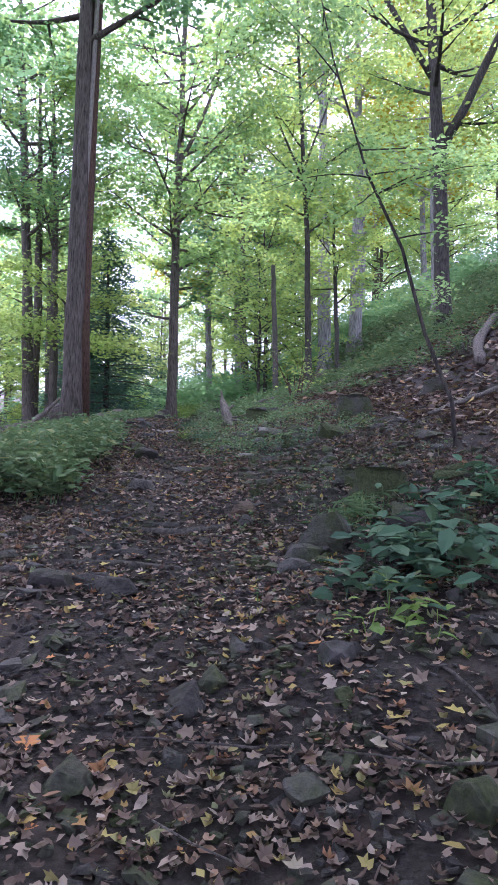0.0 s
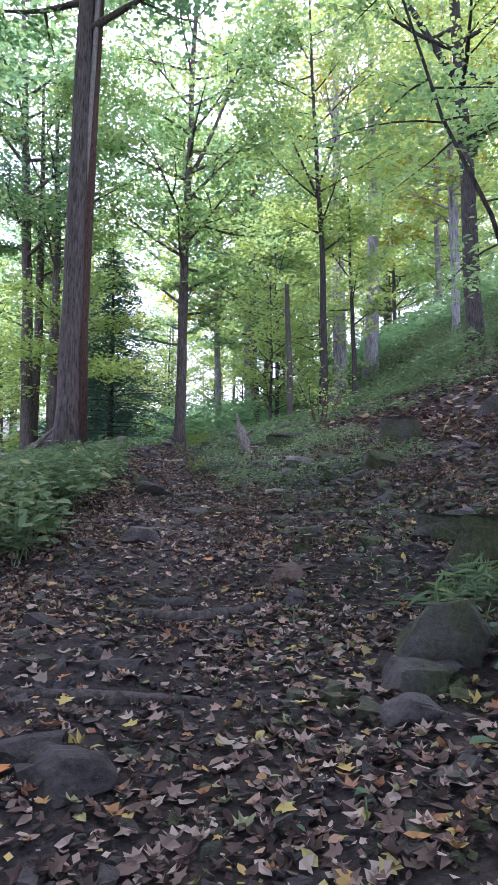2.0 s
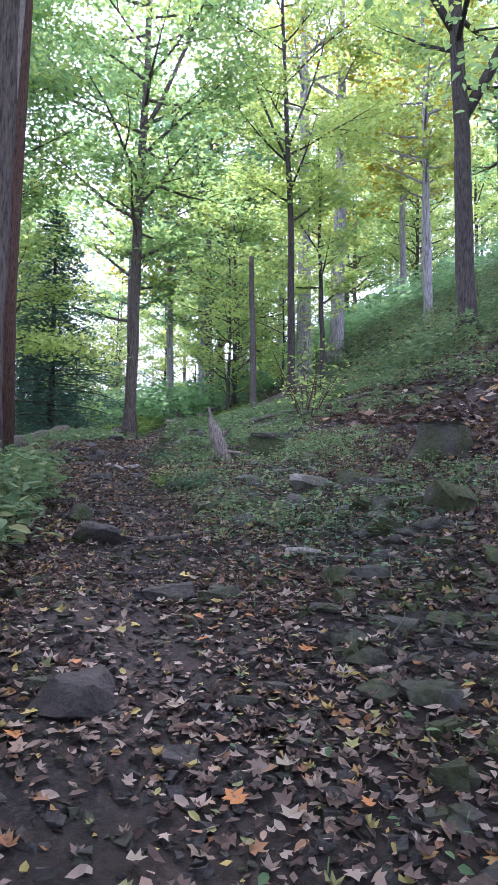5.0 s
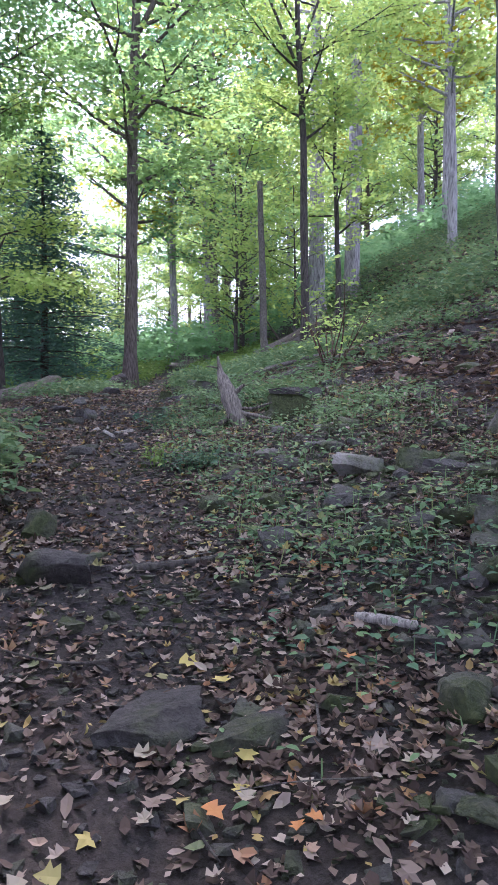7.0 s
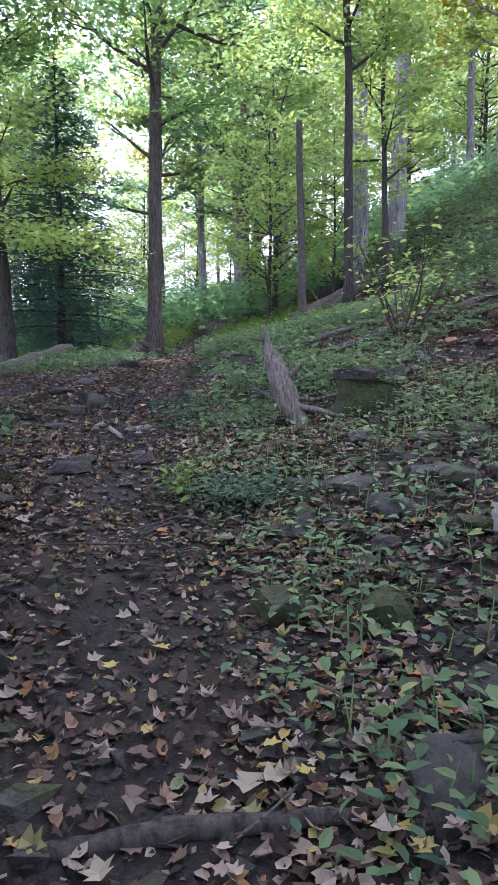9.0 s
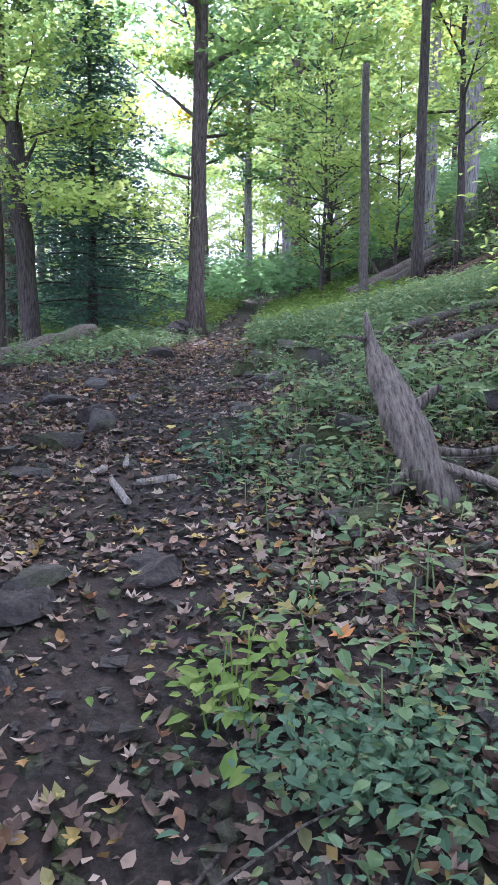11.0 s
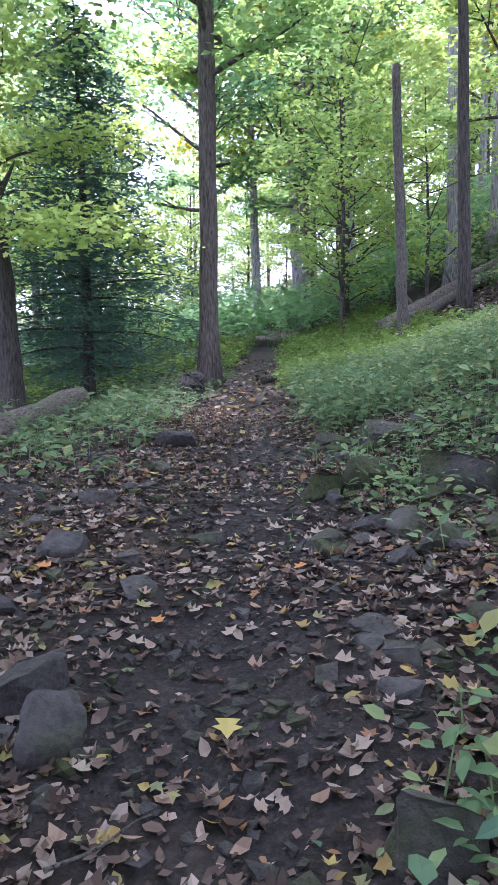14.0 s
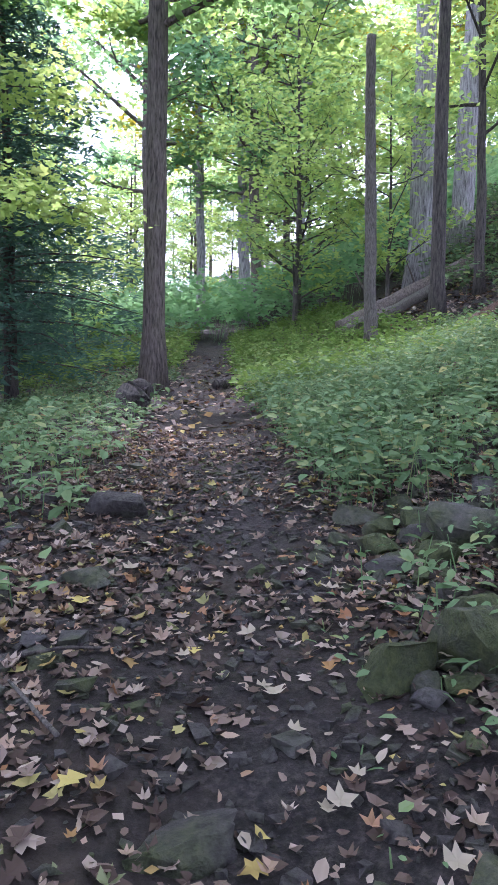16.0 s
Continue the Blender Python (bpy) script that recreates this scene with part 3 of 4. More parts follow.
log("fallen_log", [on(-4.3, 19.2, 0.1), on(-3.7, 21.6, 0.16), on(-3.02, 24.1, 0.36)], [0.2, 0.19, 0.18], BARK_LYING, "grey-brown furrowed log lying on the lower bank", 101)
log("fallen_log", [on(-7.5, 20.8, 0.25), on(-5.6, 21.8, 0.35), on(-4.6, 23.0, 1.0)], [0.27, 0.24, 0.2], BARK, "broken grey log piled on the lower bank", 102, stubs=[(on(-5.4, 21.7, 0.5), (0.5, 0.3, 0.8), 1.2, 0.09)])
log("leaning_stump", [on(0.66, 14.9, -0.05), (0.58, 15.15, 2.42), (0.52, 15.45, 2.62), (0.47, 15.75, 2.83), (0.44, 15.9, 2.97), (0.42, 16.02, 3.16)], [0.06, 0.1, 0.105, 0.08, 0.035, 0.015], DEADWOOD_LYING, "weathered grey trunk foot with roots lying on the slope", 103, "dead wood",
    stubs=[((0.62, 15.1, 2.4), (0.45, -0.8, -0.15), 0.6, 0.028), ((0.6, 15.2, 2.45), (0.8, -0.4, -0.1), 0.45, 0.026), ((0.54, 15.4, 2.62), (0.8, 0.1, 0.5), 0.22, 0.045), ((0.44, 15.92, 3.0), (-1, 0.1, 0.1), 0.18, 0.018), ((0.56, 15.2, 2.4), (-0.4, -0.5, -0.5), 0.3, 0.05)])
log("hillside_log", [on(3.7, 36.7, 0.25), on(5.6, 37.2, 0.35), on(8.4, 37.6, 0.4)], [0.28, 0.26, 0.2], BARK, "long grey log lying down the slope", 104, stubs=[(on(5.0, 37.3, 0.4), (-0.5, 0, 0.7), 1.3, 0.05), (on(6.3, 37.6, 0.4), (-0.2, -0.2, 0.8), 1.0, 0.04)])
log("hillside_log", [on(3.6, 36.0, 0.2), on(5.6, 36.9, 0.2), on(8.2, 37.0, 0.25)], [0.2, 0.18, 0.14], DEADWOOD, "bleached thin log beside the long one", 105)
log("rotten_log", [on(4.3, 30.1, 0.12), on(5.8, 31.0, 0.15), on(8.2, 31.6, 0.15)], [0.12, 0.14, 0.13], RED_WOOD, "reddish rotten log on the slope", 106)
log("fallen_log", [on(5.6, 13.2, 0.12), on(6.6, 15.6, 0.15), on(8.2, 18.2, 0.15)], [0.12, 0.12, 0.09], BARK, "brown log lying up the leafy slope", 107)
log("fallen_branch", [on(3.3, 9.5, 0.06), on(4.3, 9.9, 0.09), on(5.6, 10.1, 0.1)], [0.035, 0.04, 0.03], DEADWOOD, "bare branch lying on the slope", 108, "branch")
log("fallen_branch", [on(1.0, 19.4, 0.08), on(1.7, 19.7, 0.12), on(3.2, 20.1, 0.1)], [0.045, 0.045, 0.035], DEADWOOD, "bare grey branch lying in the herbs", 109, "branch")
log("fallen_branch", [on(1.5, 18.3, 0.08), on(2.4, 18.4, 0.12), on(4.2, 19.0, 0.1)], [0.05, 0.05, 0.04], DEADWOOD, "grey branch lying in the herbs", 110, "branch")
log("debris_log", [on(-0.3, 31.5, 0.1), on(0.15, 31.9, 0.14), on(0.5, 32.2, 0.16)], [0.1, 0.1, 0.09], BARK_DARK, "short dark log end by the path", 111)
log("dark_stump", [on(-1.75, 26.6, -0.1), on(-1.7, 26.7, 0.2), on(-1.6, 26.8, 0.4)], [0.3, 0.26, 0.18], BARK_DARK, "dark rotten stump at the path's edge", 112, "stump")
log("fallen_branch", [on(0.55, 9.85, 0.03), on(0.65, 9.75, 0.05), on(0.76, 9.68, 0.04)], [0.02, 0.022, 0.018], PALE_WOOD, "short pale piece of branch among leaves", 113, "branch")
log("root_step", [on(-0.65, 6.3, 0.0), on(-0.15, 6.25, 0.015), on(0.3, 6.35, -0.01)], [0.03, 0.045, 0.03], BARK_DARK, "exposed dark root across the path", 114, "root")
log("root_step", [on(-0.9, 5.15, 0.0), on(-0.5, 5.1, 0.01), on(-0.1, 5.2, 0.0)], [0.03, 0.04, 0.02], BARK_DARK, "exposed dark root across the path", 115, "root")
log("root_step", [on(-0.7, 11.0, 0.0), on(-0.3, 11.1, 0.01), on(0.2, 11.0, 0.0)], [0.025, 0.035, 0.02], BARK_DARK, "low root in the trodden path", 116, "root")


def bark_piece(x, y, length, width, turn, label):
    rng = np.random.default_rng(int(1000 * abs(x) + 10 * y))
    n = 9
    u = np.linspace(-0.5, 0.5, n)
    v, f = [], []
    for i in range(n):
        w = width * (1 - 0.5 * abs(u[i]) ** 2 * 2) * rng.uniform(0.75, 1.1)
        for s, zz in ((-0.5, 0.004), (0, 0.022), (0.5, 0.004)):
            v.append((u[i] * length, s * w, zz + rng.uniform(0, 0.006)))
        for s, zz in ((0.5, -0.012), (-0.5, -0.012)):
            v.append((u[i] * length, s * w, zz))
    for i in range(n - 1):
        for j in range(5):
            f.append((i * 5 + j, i * 5 + (j + 1) % 5, i * 5 + 5 + (j + 1) % 5, i * 5 + 5 + j))
    f += [(0, 1, 2, 3, 4), tuple(range((n - 1) * 5, n * 5))[::-1]]
    ob = new("bark_piece", mesh_of("bark_piece", v, f, PALE_WOOD))
    ob.matrix_basis = pose(x, y, float(ground(x, y)) + 0.03, 5, -9, turn)
    tagged(ob, label, "bark", "split wood on the path")


bark_piece(-1.0, 15.62, 0.36, 0.045, 115, "long pale strip of split wood on the path")
bark_piece(-1.07, 16.25, 0.24, 0.035, 95, "pale strip of split wood on the path")
bark_piece(-0.82, 15.85, 0.24, 0.025, 5, "thin pale splinter on the path")
bark_piece(-1.2, 16.0, 0.14, 0.05, 60, "small pale bark flake on the path")


def twig(i, x, y, length, turn, mat, lift):
    rng = np.random.default_rng(600 + i)
    q = bent(rng, (-length / 2, 0, 0), (1, 0, 0.1), length, -0.2, 6, 0.09)
    ob = new("twig", mesh_of("twig", *tube(q, rng.uniform(0.004, 0.009) * np.linspace(1, 0.4, 7), 5, rng, 0.05), mat, True))
    ob.matrix_basis = pose(x, y, float(ground(x, y)) + lift, 0, rng.uniform(-8, 8), turn)
    tagged(ob, "thin dry twig among the fallen leaves", "twig", "twigs")


rng = np.random.default_rng(610)
for i in range(120):
    y = rng.uniform(1.5, 24)
    x = float(path_x(y)) + rng.normal(0.9, 1.2)
    twig(i, x, y, rng.uniform(0.2, 0.9), rng.uniform(0, 360), (DEADWOOD, BARK_DARK)[i % 2], 0.035)


# ---- stones ----
def rock_mesh(seed, mat, flat=0.6, cuts=11):
    """A broken block: a ball cut by planes, with worn edges and a rough skin."""
    rng = np.random.default_rng(seed)
    bm = bmesh.new()
    bmesh.ops.create_icosphere(bm, subdivisions=3, radius=1.0)
    planes = [(Vector(p).normalized(), d) for p, d in zip(rng.standard_normal((cuts, 3)), rng.uniform(0.4, 0.72, cuts))] + [(Vector((0.1, 0.05, 1)).normalized(), flat)]
    for v in bm.verts:
        co = v.co.copy()
        for n, d in planes:
            over = co.dot(n) - d
            if over > 0:
                co -= n * over * 0.985
        co += co.normalized() * (0.11 * noise.noise(co * 2.3 + Vector((seed, 0, 0))) + 0.06 * noise.noise(co * 6 + Vector((0, seed, 0))))
        v.co = co
    half = [max(abs(v.co[k]) for v in bm.verts) for k in range(3)]
    for v in bm.verts:
        v.co = Vector((v.co[k] / half[k] for k in range(3)))
    me = bpy.data.meshes.new("stone")
    bm.to_mesh(me)
    bm.free()
    me.materials.append(mat)
    me.polygons.foreach_set("use_smooth", np.ones(len(me.polygons), dtype=bool))
    me.set_sharp_from_angle(angle=0.6)
    return me


def stone(me, x, y, sx, sy, sz, turn, tip, label, name="stone", group="stones on the slope", sink=0.3, category="stone"):
    ob = new(name, me)
    ob.matrix_basis = pose(x, y, float(ground(x, y)) + sz * (0.75 - sink) - sz * 0.3, tip, tip * 0.6, turn) @ Matrix.Diagonal((sx, sy, sz, 1))
    return tagged(ob, label, category, group)


ROCKS = {m: [rock_mesh(200 + 10 * i + k, m, 0.5 + 0.1 * k) for k in range(3)] for i, m in enumerate((STONE, STONE_DARK, STONE_MOSS))}
PALE_ROCK, BROWN_ROCK = rock_mesh(290, STONE_PALE, 0.5), rock_mesh(291, STONE_BROWN, 0.6)
BIG = [rock_mesh(300 + k, m, 0.72 - 0.06 * k, 14) for k, m in enumerate((STONE_MOSS, STONE_MOSS, STONE, STONE_DARK))]
# stones that stand out
stone(BIG[3], -1.52, 17.3, 0.17, 0.14, 0.17, 40, 14, "leaning grey block beside the path", "boulder")
stone(BIG[3], -1.7, 16.7, 0.2, 0.13, 0.08, 10, 4, "flat grey slab beside the path", "slab_stone")
stone(BIG[0], -0.37, 16.6, 0.12, 0.13, 0.17, 20, 8, "upright mossy rock beside the path", "boulder")
stone(BIG[3], -1.02, 18.75, 0.17, 0.12, 0.07, 5, 3, "smooth flat stone in the path", "slab_stone")
stone(BIG[3], 0.05, 9.3, 0.2, 0.13, 0.09, 20, 5, "dark stone beside the broad slab", "slab_stone")
stone(BIG[3], -0.3, 6.55, 0.22, 0.1, 0.06, 5, 3, "dark stone step across the path", "slab_stone")
stone(BIG[3], -0.52, 5.45, 0.22, 0.1, 0.06, -8, 3, "dark stone step across the path", "slab_stone")
stone(BIG[3], -0.68, 4.62, 0.2, 0.12, 0.08, 12, 5, "dark stone step across the path", "slab_stone")
stone(BIG[1], 0.06, 19.55, 0.2, 0.16, 0.14, 30, 7, "bright mossy rock beside the path", "boulder")
stone(BIG[0], -0.3, 19.35, 0.16, 0.14, 0.13, 60, 9, "mossy rock at the path's edge", "boulder")
stone(BIG[2], -1.72, 18.5, 0.16, 0.12, 0.1, 20, 6, "grey rock beside the path", "boulder")
for i, (x, y, w) in enumerate([(-1.6, 15.9, 0.16), (-1.9, 17.9, 0.2), (-1.3, 18.1, 0.14), (-1.75, 19.4, 0.18), (-1.45, 20.2, 0.16), (-2.1, 16.4, 0.18), (-1.15, 14.55, 0.15), (-0.72, 14.75, 0.13), (-1.75, 15.2, 0.14), (-1.5, 13.7, 0.15)]):
    stone(ROCKS[(STONE, STONE_DARK)[i % 2]][i % 3], x, y, w, 0.7 * w, 0.4 * w, 37 * i, 5, "flat broken slab along the path's lower edge", "slab_stone")
stone(BIG[0], 2.85, 12.4, 0.42, 0.36, 0.36, 30, 8, "large mossy boulder on the slope", "boulder")
stone(BIG[1], 4.3, 12.3, 0.45, 0.34, 0.28, 70, -6, "low mossy boulder on the slope", "boulder")
stone(BIG[1], 2.0, 10.35, 0.42, 0.28, 0.22, 20, 6, "flat mossy rock on the slope", "boulder")
stone(PALE_ROCK, 2.1, 10.75, 0.24, 0.16, 0.09, 10, 4, "pale flat stone on the slope")
stone(PALE_ROCK, 1.3, 12.25, 0.26, 0.2, 0.17, -10, 8, "pale rough stone on the slope")
stone(ROCKS[STONE_MOSS][0], 1.72, 12.25, 0.26, 0.2, 0.16, 40, 5, "round mossy stone beside the pale one")
stone(BROWN_ROCK, 0.5, 6.75, 0.17, 0.13, 0.16, 15, 8, "angular brown block at the path's edge")
stone(ROCKS[STONE][1], 0.45, 6.3, 0.1, 0.09, 0.1, 40, 4, "small grey block below the brown one")
stone(ROCKS[STONE][0], 0.12, 12.15, 0.15, 0.13, 0.13, 10, 4, "grey stone beside the path")
stone(ROCKS[STONE][2], 0.4, 11.05, 0.2, 0.15, 0.14, 60, 6, "grey stone on the path's edge")
stone(ROCKS[STONE_DARK][0], -0.7, 8.05, 0.24, 0.18, 0.12, 20, 4, "dark flat stone in the path")
stone(BIG[3], -0.28, 9.45, 0.25, 0.24, 0.1, 10, 3, "broad flat slab set in the path", "slab_stone")
stone(ROCKS[STONE_DARK][1], -0.85, 10.9, 0.25, 0.18, 0.17, 30, 10, "tilted dark stone beside the path")
stone(ROCKS[STONE][1], -1.1, 11.6, 0.16, 0.14, 0.17, 80, 12, "upright grey stone beside the path")
stone(BIG[0], 1.8, 6.95, 0.45, 0.2, 0.13, -8, 6, "long flat ledge stone above the hollow", "ledge_stone")
stone(BIG[0], 1.75, 6.45, 0.4, 0.26, 0.26, 40, 10, "mossy boulder under the ledge stone", "boulder")
stone(BIG[1], 1.0, 5.3, 0.34, 0.26, 0.26, 60, 15, "tilted mossy boulder at the path's edge", "boulder")
stone(BIG[3], 1.6, 4.9, 0.3, 0.25, 0.25, 10, 10, "dark rock under the brambles", "boulder")
stone(ROCKS[STONE_DARK][2], 0.02, 3.2, 0.15, 0.12, 0.1, 20, 4, "dark wedge of stone in the path")
stone(ROCKS[STONE_MOSS][1], 0.14, 3.36, 0.08, 0.075, 0.08, 20, 4, "mossy small stone in the path")
stone(ROCKS[STONE][0], 0.73, 3.32, 0.12, 0.09, 0.09, 10, 6, "square grey stone beside the path")
stone(ROCKS[STONE][2], 0.67, 2.98, 0.07, 0.06, 0.06, 70, 6, "grey stone beside the path")
stone(BIG[1], 0.92, 2.25, 0.14, 0.12, 0.11, 30, 6, "rounded grey rock beside the path", "boulder")
stone(ROCKS[STONE_MOSS][2], 0.42, 2.5, 0.11, 0.1, 0.06, 50, 5, "mossy stone low in the path")
stone(ROCKS[STONE_DARK][0], -0.38, 2.6, 0.12, 0.1, 0.06, 50, 3, "flat dark stone in the path")
stone(ROCKS[STONE_DARK][1], -0.85, 4.55, 0.2, 0.15, 0.12, 0, 6, "dark stone in the path")
stone(ROCKS[STONE_DARK][0], -0.5, 4.5, 0.18, 0.16, 0.1, 90, 6, "dark stone in the path")
stone(BIG[3], -1.55, 16.55, 0.2, 0.15, 0.13, 15, 5, "flat-topped grey rock beside the path", "boulder")
stone(BIG[2], -1.4, 17.1, 0.14, 0.11, 0.14, 50, 12, "leaning grey rock beside the path", "boulder")
stone(ROCKS[STONE_DARK][2], -0.65, 14.65, 0.16, 0.11, 0.08, 10, 2, "flat stone in the path")
stone(ROCKS[STONE_DARK][0], -1.2, 14.3, 0.2, 0.12, 0.08, 0, 2, "flat dark stone in the path")
stone(BIG[0], 0.25, 16.1, 0.18, 0.16, 0.14, 0, 6, "mossy rock under the herbs", "boulder")
stone(BIG[1], 0.05, 15.9, 0.16, 0.14, 0.13, 80, 9, "rounded mossy rock beside the path", "boulder")
stone(BIG[0], 1.3, 15.2, 0.4, 0.3, 0.26, 20, 9, "mossy ledge rock on the slope", "boulder")
stone(BIG[3], 1.55, 15.9, 0.5, 0.3, 0.2, 5, 4, "overhanging dark ledge on the slope", "ledge_stone")
stone(ROCKS[STONE_DARK][1], -1.4, 21.3, 0.24, 0.18, 0.15, 20, 4, "dark stone beside the path")
stone(BIG[1], 0.0, 19.4, 0.3, 0.22, 0.18, 20, 7, "low mossy rock among leaves", "boulder")
stone(BIG[0], 0.5, 18.9, 0.34, 0.2, 0.2, -20, 7, "mossy rock among leaves", "boulder")
stone(BIG[1], 0.35, 20.3, 0.34, 0.22, 0.18, -20, 7, "mossy rock among herbs", "boulder")
rng = np.random.default_rng(320)
sizes = np.sort(rng.uniform(0, 1, 330) ** 1.7)[::-1]
for i, s in enumerate(sizes):
    y = rng.uniform(0.8, 25)
    d = rng.normal(0.9, 1.5) if i % 4 else rng.uniform(0.7, 3.2)
    if d < -1.5:
        d = -d
    x = float(path_x(y)) + d
    if (abs(d) < 0.8 and s > 0.3) or (y < 4.5 and s > 0.2):
        continue
    r = (0.035 + 0.12 * s) * (1.15 if d > 0.8 else 0.9)
    kind = (STONE, STONE_DARK, STONE_MOSS)[0 if rng.uniform() < 0.3 else 1 if abs(d) < 0.9 else 2]
    words_ = {STONE: "grey", STONE_DARK: "dark earthy", STONE_MOSS: "mossy"}[kind]
    stone(ROCKS[kind][i % 3], x, y, r * rng.uniform(0.8, 1.4), r * rng.uniform(0.7, 1.1), r * rng.uniform(0.3, 0.75), rng.uniform(0, 360), rng.uniform(-14, 14), f"{words_} {'loose' if s > 0.3 else 'small'} stone among fallen leaves", sink=0.25)

# broken rocks crowding the upper side of the path
rng = np.random.default_rng(340)
for i in range(130):
    y = rng.uniform(4.5, 13.5) if i < 75 else rng.uniform(16.5, 21)
    d = rng.uniform(0.75, 3.4) if i < 75 else rng.uniform(0.55, 1.9)
    r = rng.uniform(0.05, 0.15) * (1.0 if i < 75 else 0.85)
    mossy = rng.uniform() < 0.6
    stone(ROCKS[STONE_MOSS if mossy else STONE][i % 3], float(path_x(y)) + d, y, r * rng.uniform(0.9, 1.5), r, r * rng.uniform(0.4, 0.85), rng.uniform(0, 360), rng.uniform(-18, 18),
          ("mossy" if mossy else "grey") + " broken rock lying on the leafy slope", "slope_rock", "rocks crowding the slope", 0.2, "rock")


def gravel(name, seed, n, label, mid=0.25, wide=1.0, big=0.026, mat=None):
    """Many small broken stones, each an uneven block of eight corners."""
    rng = np.random.default_rng(seed)
    y = rng.uniform(0, 24, n)
    d = rng.normal(mid, wide, n)
    x = d + path_x(y)
    box = np.array([(a, b, c) for c in (-1, 1) for a, b in ((-1, -1), (1, -1), (1, 1), (-1, 1))], float)
    v = box * rng.uniform(0.55, 1.0, (n, 8, 1)) + 0.28 * rng.standard_normal((n, 8, 3))
    v *= (0.006 + big * rng.uniform(0, 1, (n, 1, 1)) ** 2.5) * np.stack([rng.uniform(0.8, 1.5, n), rng.uniform(0.7, 1.1, n), rng.uniform(0.4, 0.8, n)], 1)[:, None]
    ax, ay, az = turns(rng, n, 0.25)
    v = v[..., :1] * ax[:, None] + v[..., 1:2] * ay[:, None] + v[..., 2:] * az[:, None] + np.stack([x, y, ground(x, y) + 0.006], 1)[:, None]
    quads = np.array([(0, 3, 2, 1), (4, 5, 6, 7), (0, 1, 5, 4), (1, 2, 6, 5), (2, 3, 7, 6), (3, 0, 4, 7)])
    f = (np.arange(n)[:, None, None] * 8 + quads).reshape(-1, 4)
    tagged(new(name, mesh_of(name, v.reshape(-1, 3), f, mat or STONE_DARK)), label, "gravel", kind="stuff")


gravel("loose_rubble", 390, 14000, "small dark broken stones strewn over the path")
gravel("slope_rubble", 391, 9500, "mossy broken stones strewn over the slope", 2.05, 0.75, 0.05, STONE_MOSS)
gravel("bank_rubble", 392, 1500, "grey broken stones along the lower edge", -1.15, 0.4, 0.06, STONE)


# ---- fallen leaves ----
def litter(name, seed, n, ylo, yhi, xlo, xhi, size, label, shape, keep, lift=0.022, tilt=0.42):
    rng = np.random.default_rng(seed)
    y = rng.uniform(ylo, yhi, n)
    d = rng.uniform(xlo, xhi, n)
    ok = rng.uniform(0, 1, n) < keep(d, y)
    y, d = y[ok], d[ok]
    x = d + path_x(y)
    z = ground(x, y) + lift * rng.uniform(0.3, 1.3, len(x))
    tagged(new(name, mesh_of(name, *leaves(rng, np.stack([x, y, z], 1), size * rng.uniform(0.5, 1.25, len(x)), tilt, shape, 0.9), LITTER)), label, "leaf litter", kind="stuff")


def cover(d, y):
    patch = 0.62 + 0.5 * np.sin(2.3 * d + 1.7 * y) * np.sin(1.9 * y - 1.1 * d)
    return np.clip(patch * (0.6 + 0.4 * np.clip((np.abs(d) - 0.1) / 0.7, 0, 1)), 0.12, 1)


litter("leaf_litter", 401, 70000, -0.5, 25, -2.4, 4.8, 0.064, "brown and tan fallen leaves covering the forest floor", MAPLE, cover)
litter("leaf_litter", 405, 70000, -0.5, 25, -2.2, 4.4, 0.06, "curled dull brown leaves matted on the soil", OVAL, cover, 0.015, 0.5)
litter("leaf_crumbs", 402, 60000, -0.5, 20, -2.0, 3.2, 0.036, "small torn brown leaf scraps on the soil", KITE, cover, 0.012)
litter("leaf_litter", 403, 30000, 8, 42, 3.5, 16, 0.16, "dry brown leaves covering the hillside", KITE, lambda d, y: 0.9 + 0 * d)
litter("leaf_litter", 404, 9000, 24, 40, -4, 4, 0.13, "dry leaves along the far path", KITE, cover)

LEAF_MESHES = []
_r = np.random.default_rng(420)
for k, (mat, word) in enumerate(((LEAF_FALLEN_YELLOW, "yellow"), (LEAF_FALLEN_ORANGE, "orange"), (LEAF_FALLEN_PALE, "pale tan"))):
    LEAF_MESHES.append((mesh_of("fallen_leaf", *leaves(_r, np.zeros((1, 3)), 1.0, 0.05, MAPLE, 0.4), mat), word))
rng = np.random.default_rng(421)
for i in range(300):
    y = rng.uniform(1.2, 21)
    x = float(path_x(y)) + rng.normal(0.25, 0.85)
    me, word = LEAF_MESHES[int(rng.choice(3, p=[0.22, 0.2, 0.58]))]
    ob = new("fallen_leaf", me)
    s = rng.uniform(0.05, 0.1)
    ob.matrix_basis = pose(x, y, float(ground(x, y)) + 0.032, rng.uniform(-14, 14), rng.uniform(-14, 14), rng.uniform(0, 360)) @ Matrix.Diagonal((s, s, s, 1))
    tagged(ob, f"{word} fallen maple leaf lying on the litter", "leaf", "coloured fallen leaves")


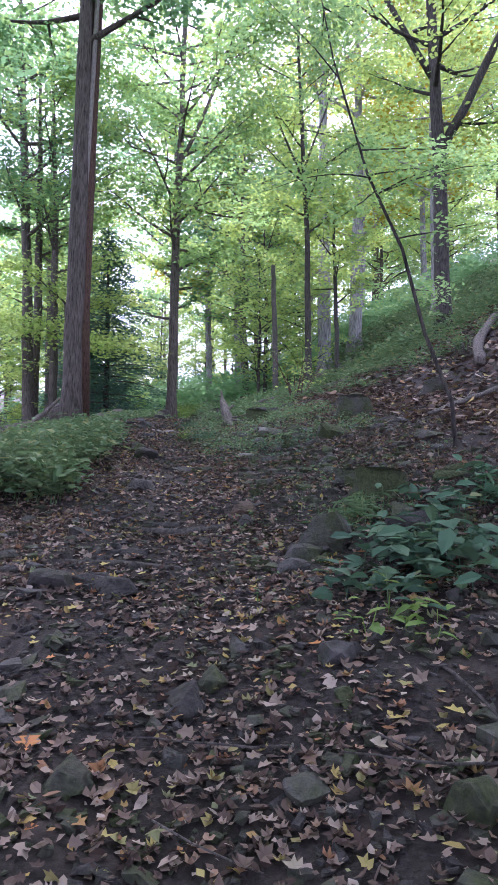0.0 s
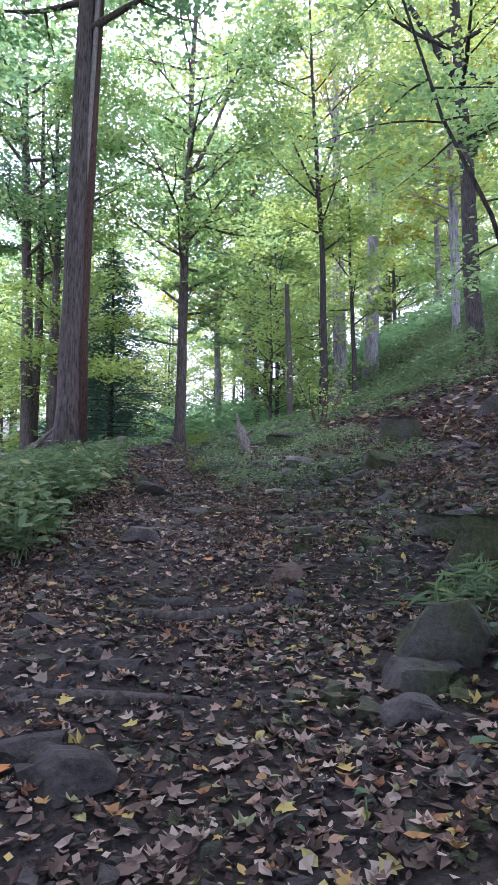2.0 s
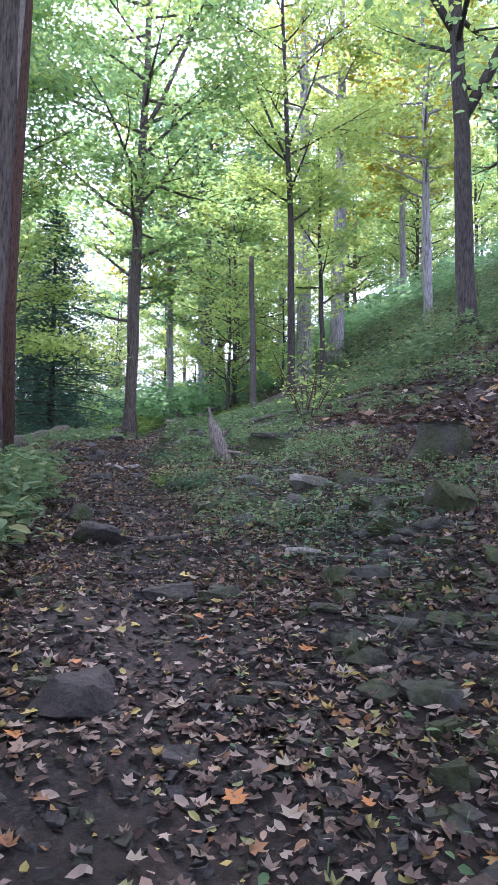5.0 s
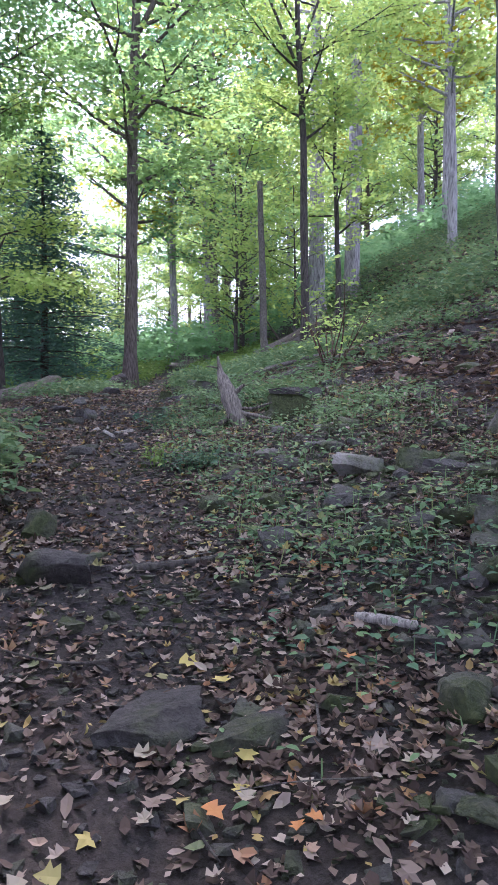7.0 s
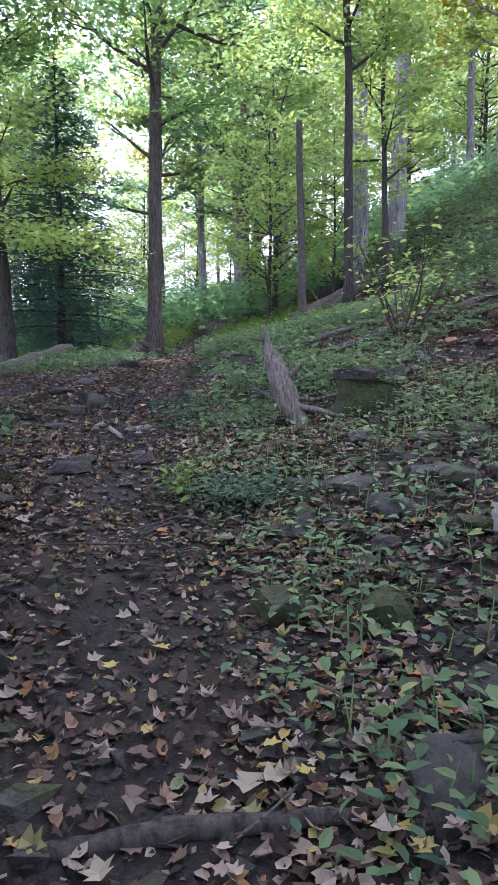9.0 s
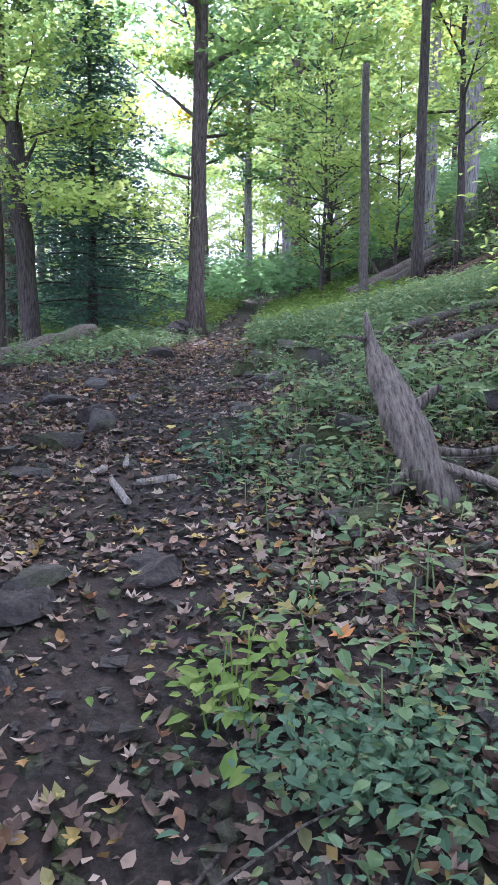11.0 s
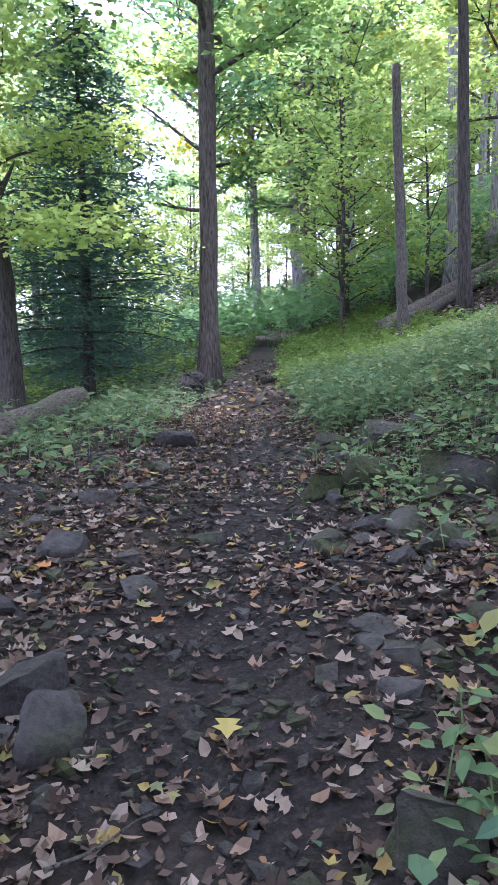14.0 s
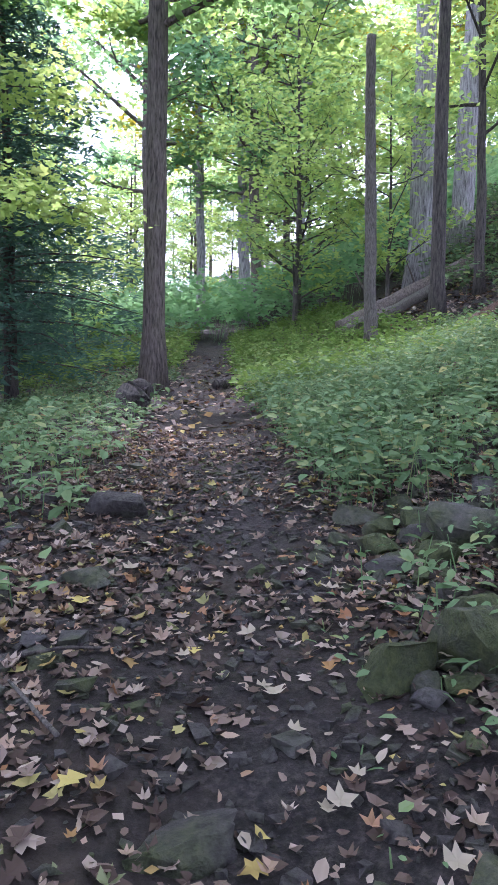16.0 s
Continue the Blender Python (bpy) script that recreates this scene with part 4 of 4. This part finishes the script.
# ---- herbs ----
def herbs(name, seed, n, spot, height, leaf, per, mat, label, shape=OVAL, spread=0.12, category="plants", tilt=0.4):
    """A patch of herbs: each plant a thin stem with leaves about its upper part. spot(rng, n) gives x and y."""
    rng = np.random.default_rng(seed)
    x, y = spot(rng, n)
    n = len(x)
    h = height * rng.uniform(0.4, 1.2, n)
    z = ground(x, y)
    lean = rng.normal(0, 0.18, (n, 2)) * h[:, None]
    foot = np.stack([x, y, z - 0.02], 1)
    tip = np.stack([x + lean[:, 0], y + lean[:, 1], z + h], 1)
    w = np.array([0.004, 0, 0])
    sv = np.stack([foot - w, foot + w, tip + w * 0.5, tip - w * 0.5], 1).reshape(-1, 3)
    sf = np.arange(4 * n).reshape(n, 4).tolist()
    own = np.repeat(np.arange(n), per)
    u = rng.uniform(0.3, 1, len(own)) ** 0.7
    places = foot[own] * (1 - u[:, None]) + tip[own] * u[:, None] + rng.standard_normal((len(own), 3)) * np.array([1, 1, 0.25]) * spread
    lv, lf = leaves(rng, places, leaf * rng.uniform(0.5, 1.3, len(own)), tilt, shape)
    tagged(new(name, mesh_of(name, *join([(lv, lf), (sv, [tuple(q) for q in sf])]), mat)), label, category, kind="stuff")


def strip(dlo, dhi, ylo, yhi, thin=None):
    def spot(rng, n):
        y = rng.uniform(ylo, yhi, n)
        d = rng.uniform(dlo, dhi, n)
        ok = np.ones(n, bool) if thin is None else rng.uniform(0, 1, n) < thin(d, y)
        return (d + path_x(y))[ok], y[ok]
    return spot


def blob(cx, cy, sx, sy):
    return lambda rng, n: (cx + rng.normal(0, sx, n), cy + rng.normal(0, sy, n))


def ragged(d, y):
    return np.clip(0.55 + 0.6 * np.sin(1.3 * y + 0.8 * d) * np.sin(1.9 * d - 0.7 * y), 0, 1)


herbs("nettle_bank", 501, 1300, strip(-4.2, -1.15, 7.2, 14.5), 0.5, 0.13, 11, HERB, "dense green nettles on the path's lower bank")
herbs("nettle_bank", 502, 500, strip(-6, -1.0, 14, 17, ragged), 0.3, 0.09, 8, HERB, "low green herbs on the lower bank")
herbs("bramble_patch", 503, 46, blob(1.5, 4.25, 0.3, 0.32), 0.2, 0.15, 8, HERB_BLUE, "bluish green bramble leaves over dark rocks", category="bramble")
herbs("bramble_patch", 504, 34, blob(2.2, 5.2, 0.35, 0.4), 0.22, 0.14, 8, HERB_BLUE, "bluish green bramble leaves on the slope", category="bramble")
herbs("herb_tuft", 505, 7, blob(1.08, 3.5, 0.12, 0.1), 0.12, 0.1, 6, HERB_LIGHT, "light green leafy tuft at the path's edge")
herbs("grass_tuft", 506, 70, blob(1.35, 5.75, 0.16, 0.12), 0.16, 0.16, 3, HERB, "pale drooping grass tuft on a rock", (KITE[0] * np.array([1, 0.1, 1]), KITE[1]), 0.06, "grass", 1.0)
herbs("slope_herbs", 507, 680, strip(0.45, 3.2, 10.5, 16.5, lambda d, y: 0.25 + 0.75 * ragged(d, y)), 0.15, 0.06, 9, HERB, "scattered green herbs on the stony slope")
herbs("slope_herbs", 508, 170, strip(0.5, 2.8, 9, 12.8, lambda d, y: ragged(d, y) ** 2), 0.12, 0.055, 10, HERB_BLUE, "small bluish green plants among stones")
herbs("bramble_patch", 509, 30, blob(0.02, 13.5, 0.17, 0.12), 0.17, 0.042, 30, HERB_BLUE, "bushy bluish green bramble at the path's edge", category="bramble")
herbs("herb_tuft", 510, 14, blob(-0.33, 13.8, 0.06, 0.08), 0.2, 0.06, 9, HERB_LIGHT, "light green upright herb at the path's edge")
herbs("slope_herbs", 511, 650, strip(0.6, 3.4, 14, 20.5, ragged), 0.18, 0.07, 10, HERB, "green herbs beside the path")
herbs("bramble_patch", 512, 16, blob(-0.33, 16.1, 0.12, 0.2), 0.2, 0.085, 6, HERB_BLUE, "broad bluish green leaves over a mossy rock", category="bramble")
herbs("bramble_patch", 513, 30, blob(0.25, 16.9, 0.2, 0.3), 0.26, 0.085, 8, HERB, "broad green leaves at the path's edge", category="bramble")
herbs("herb_tuft", 523, 26, blob(0.3, 15.35, 0.12, 0.2), 0.2, 0.065, 9, HERB, "green herbs around the weathered trunk foot")
herbs("knee_high_herbs", 514, 3000, strip(0.75, 5.2, 20.8, 31, lambda d, y: 0.35 + 0.65 * ragged(d, y)), 0.42, 0.095, 12, HERB, "knee-high green herbs covering the slope")
herbs("knee_high_herbs", 515, 1500, strip(0.6, 5.0, 27, 46), 0.5, 0.15, 9, HERB_LIGHT, "light green tall herbs lining the far path")
herbs("lower_herbs", 516, 1800, strip(-6.5, -0.8, 19.8, 34, lambda d, y: np.clip((y - 19) / 3 + (-d - 1) / 3, 0, 1) * np.clip(np.abs(d + 2.6) / 0.5, 0, 1) * np.where((np.abs(d + 1.15) < 0.7) & (y > 28) & (y < 32), 0.1, 1)), 0.3, 0.11, 9, HERB, "green herbs on the lower side of the path")
herbs("lower_herbs", 517, 1400, strip(-14, -0.8, 34.5, 52), 0.6, 0.2, 9, HERB_LIGHT, "light green undergrowth beyond the spruce")
herbs("slope_herbs", 518, 2800, strip(1.5, 10.5, 15.5, 32, ragged), 0.28, 0.11, 8, HERB, "loose green undergrowth on the hillside")
herbs("far_undergrowth", 519, 3200, strip(-16, 24, 44, 85), 2.6, 0.42, 10, LEAF_DARK, "green undergrowth far up the valley", KITE, 0.4)
herbs("left_undergrowth", 520, 900, strip(-16, -4.5, 14, 34), 0.7, 0.17, 8, HERB, "green undergrowth down the lower slope", KITE, 0.2)
herbs("hill_undergrowth", 522, 2200, strip(7.0, 24, 21, 48), 0.8, 0.21, 12, HERB, "green undergrowth high on the hillside", KITE, 0.3)
herbs("small_weeds", 521, 1100, strip(0.3, 3.2, 4, 21, lambda d, y: ragged(d, y) ** 1.5), 0.07, 0.045, 7, HERB, "small green weeds sprouting between leaves")


# ---- shrub with reddish bare stems ----
def build_shrub():
    rng = np.random.default_rng(530)
    root = new("shrub")
    tips = []
    for i in range(14):
        a = rng.uniform(0, 6.28)
        q = bent(rng, (0.1 * math.cos(a), 0.1 * math.sin(a), -0.05), (0.5 * math.cos(a), 0.5 * math.sin(a), 1), rng.uniform(0.8, 1.7), 0.1, 6, 0.08)
        part("stem", mesh_of("stem", *tube(q, 0.016 * np.linspace(1, 0.25, 7), 5, rng, 0.05), RED_WOOD, True), root)
        tips += list(q[3:])
    tp = np.array(tips)
    n = 320
    part("foliage", mesh_of("foliage", *leaves(rng, tp[rng.integers(0, len(tp), n)] + rng.standard_normal((n, 3)) * 0.22, rng.uniform(0.06, 0.12, n), 0.6, OVAL), LEAF_BRIGHT), root)
    return root


plant_tree(build_shrub(), "shrub", 2.6, 18.4, "many-stemmed shrub with reddish stems and sparse leaves", category="shrub")
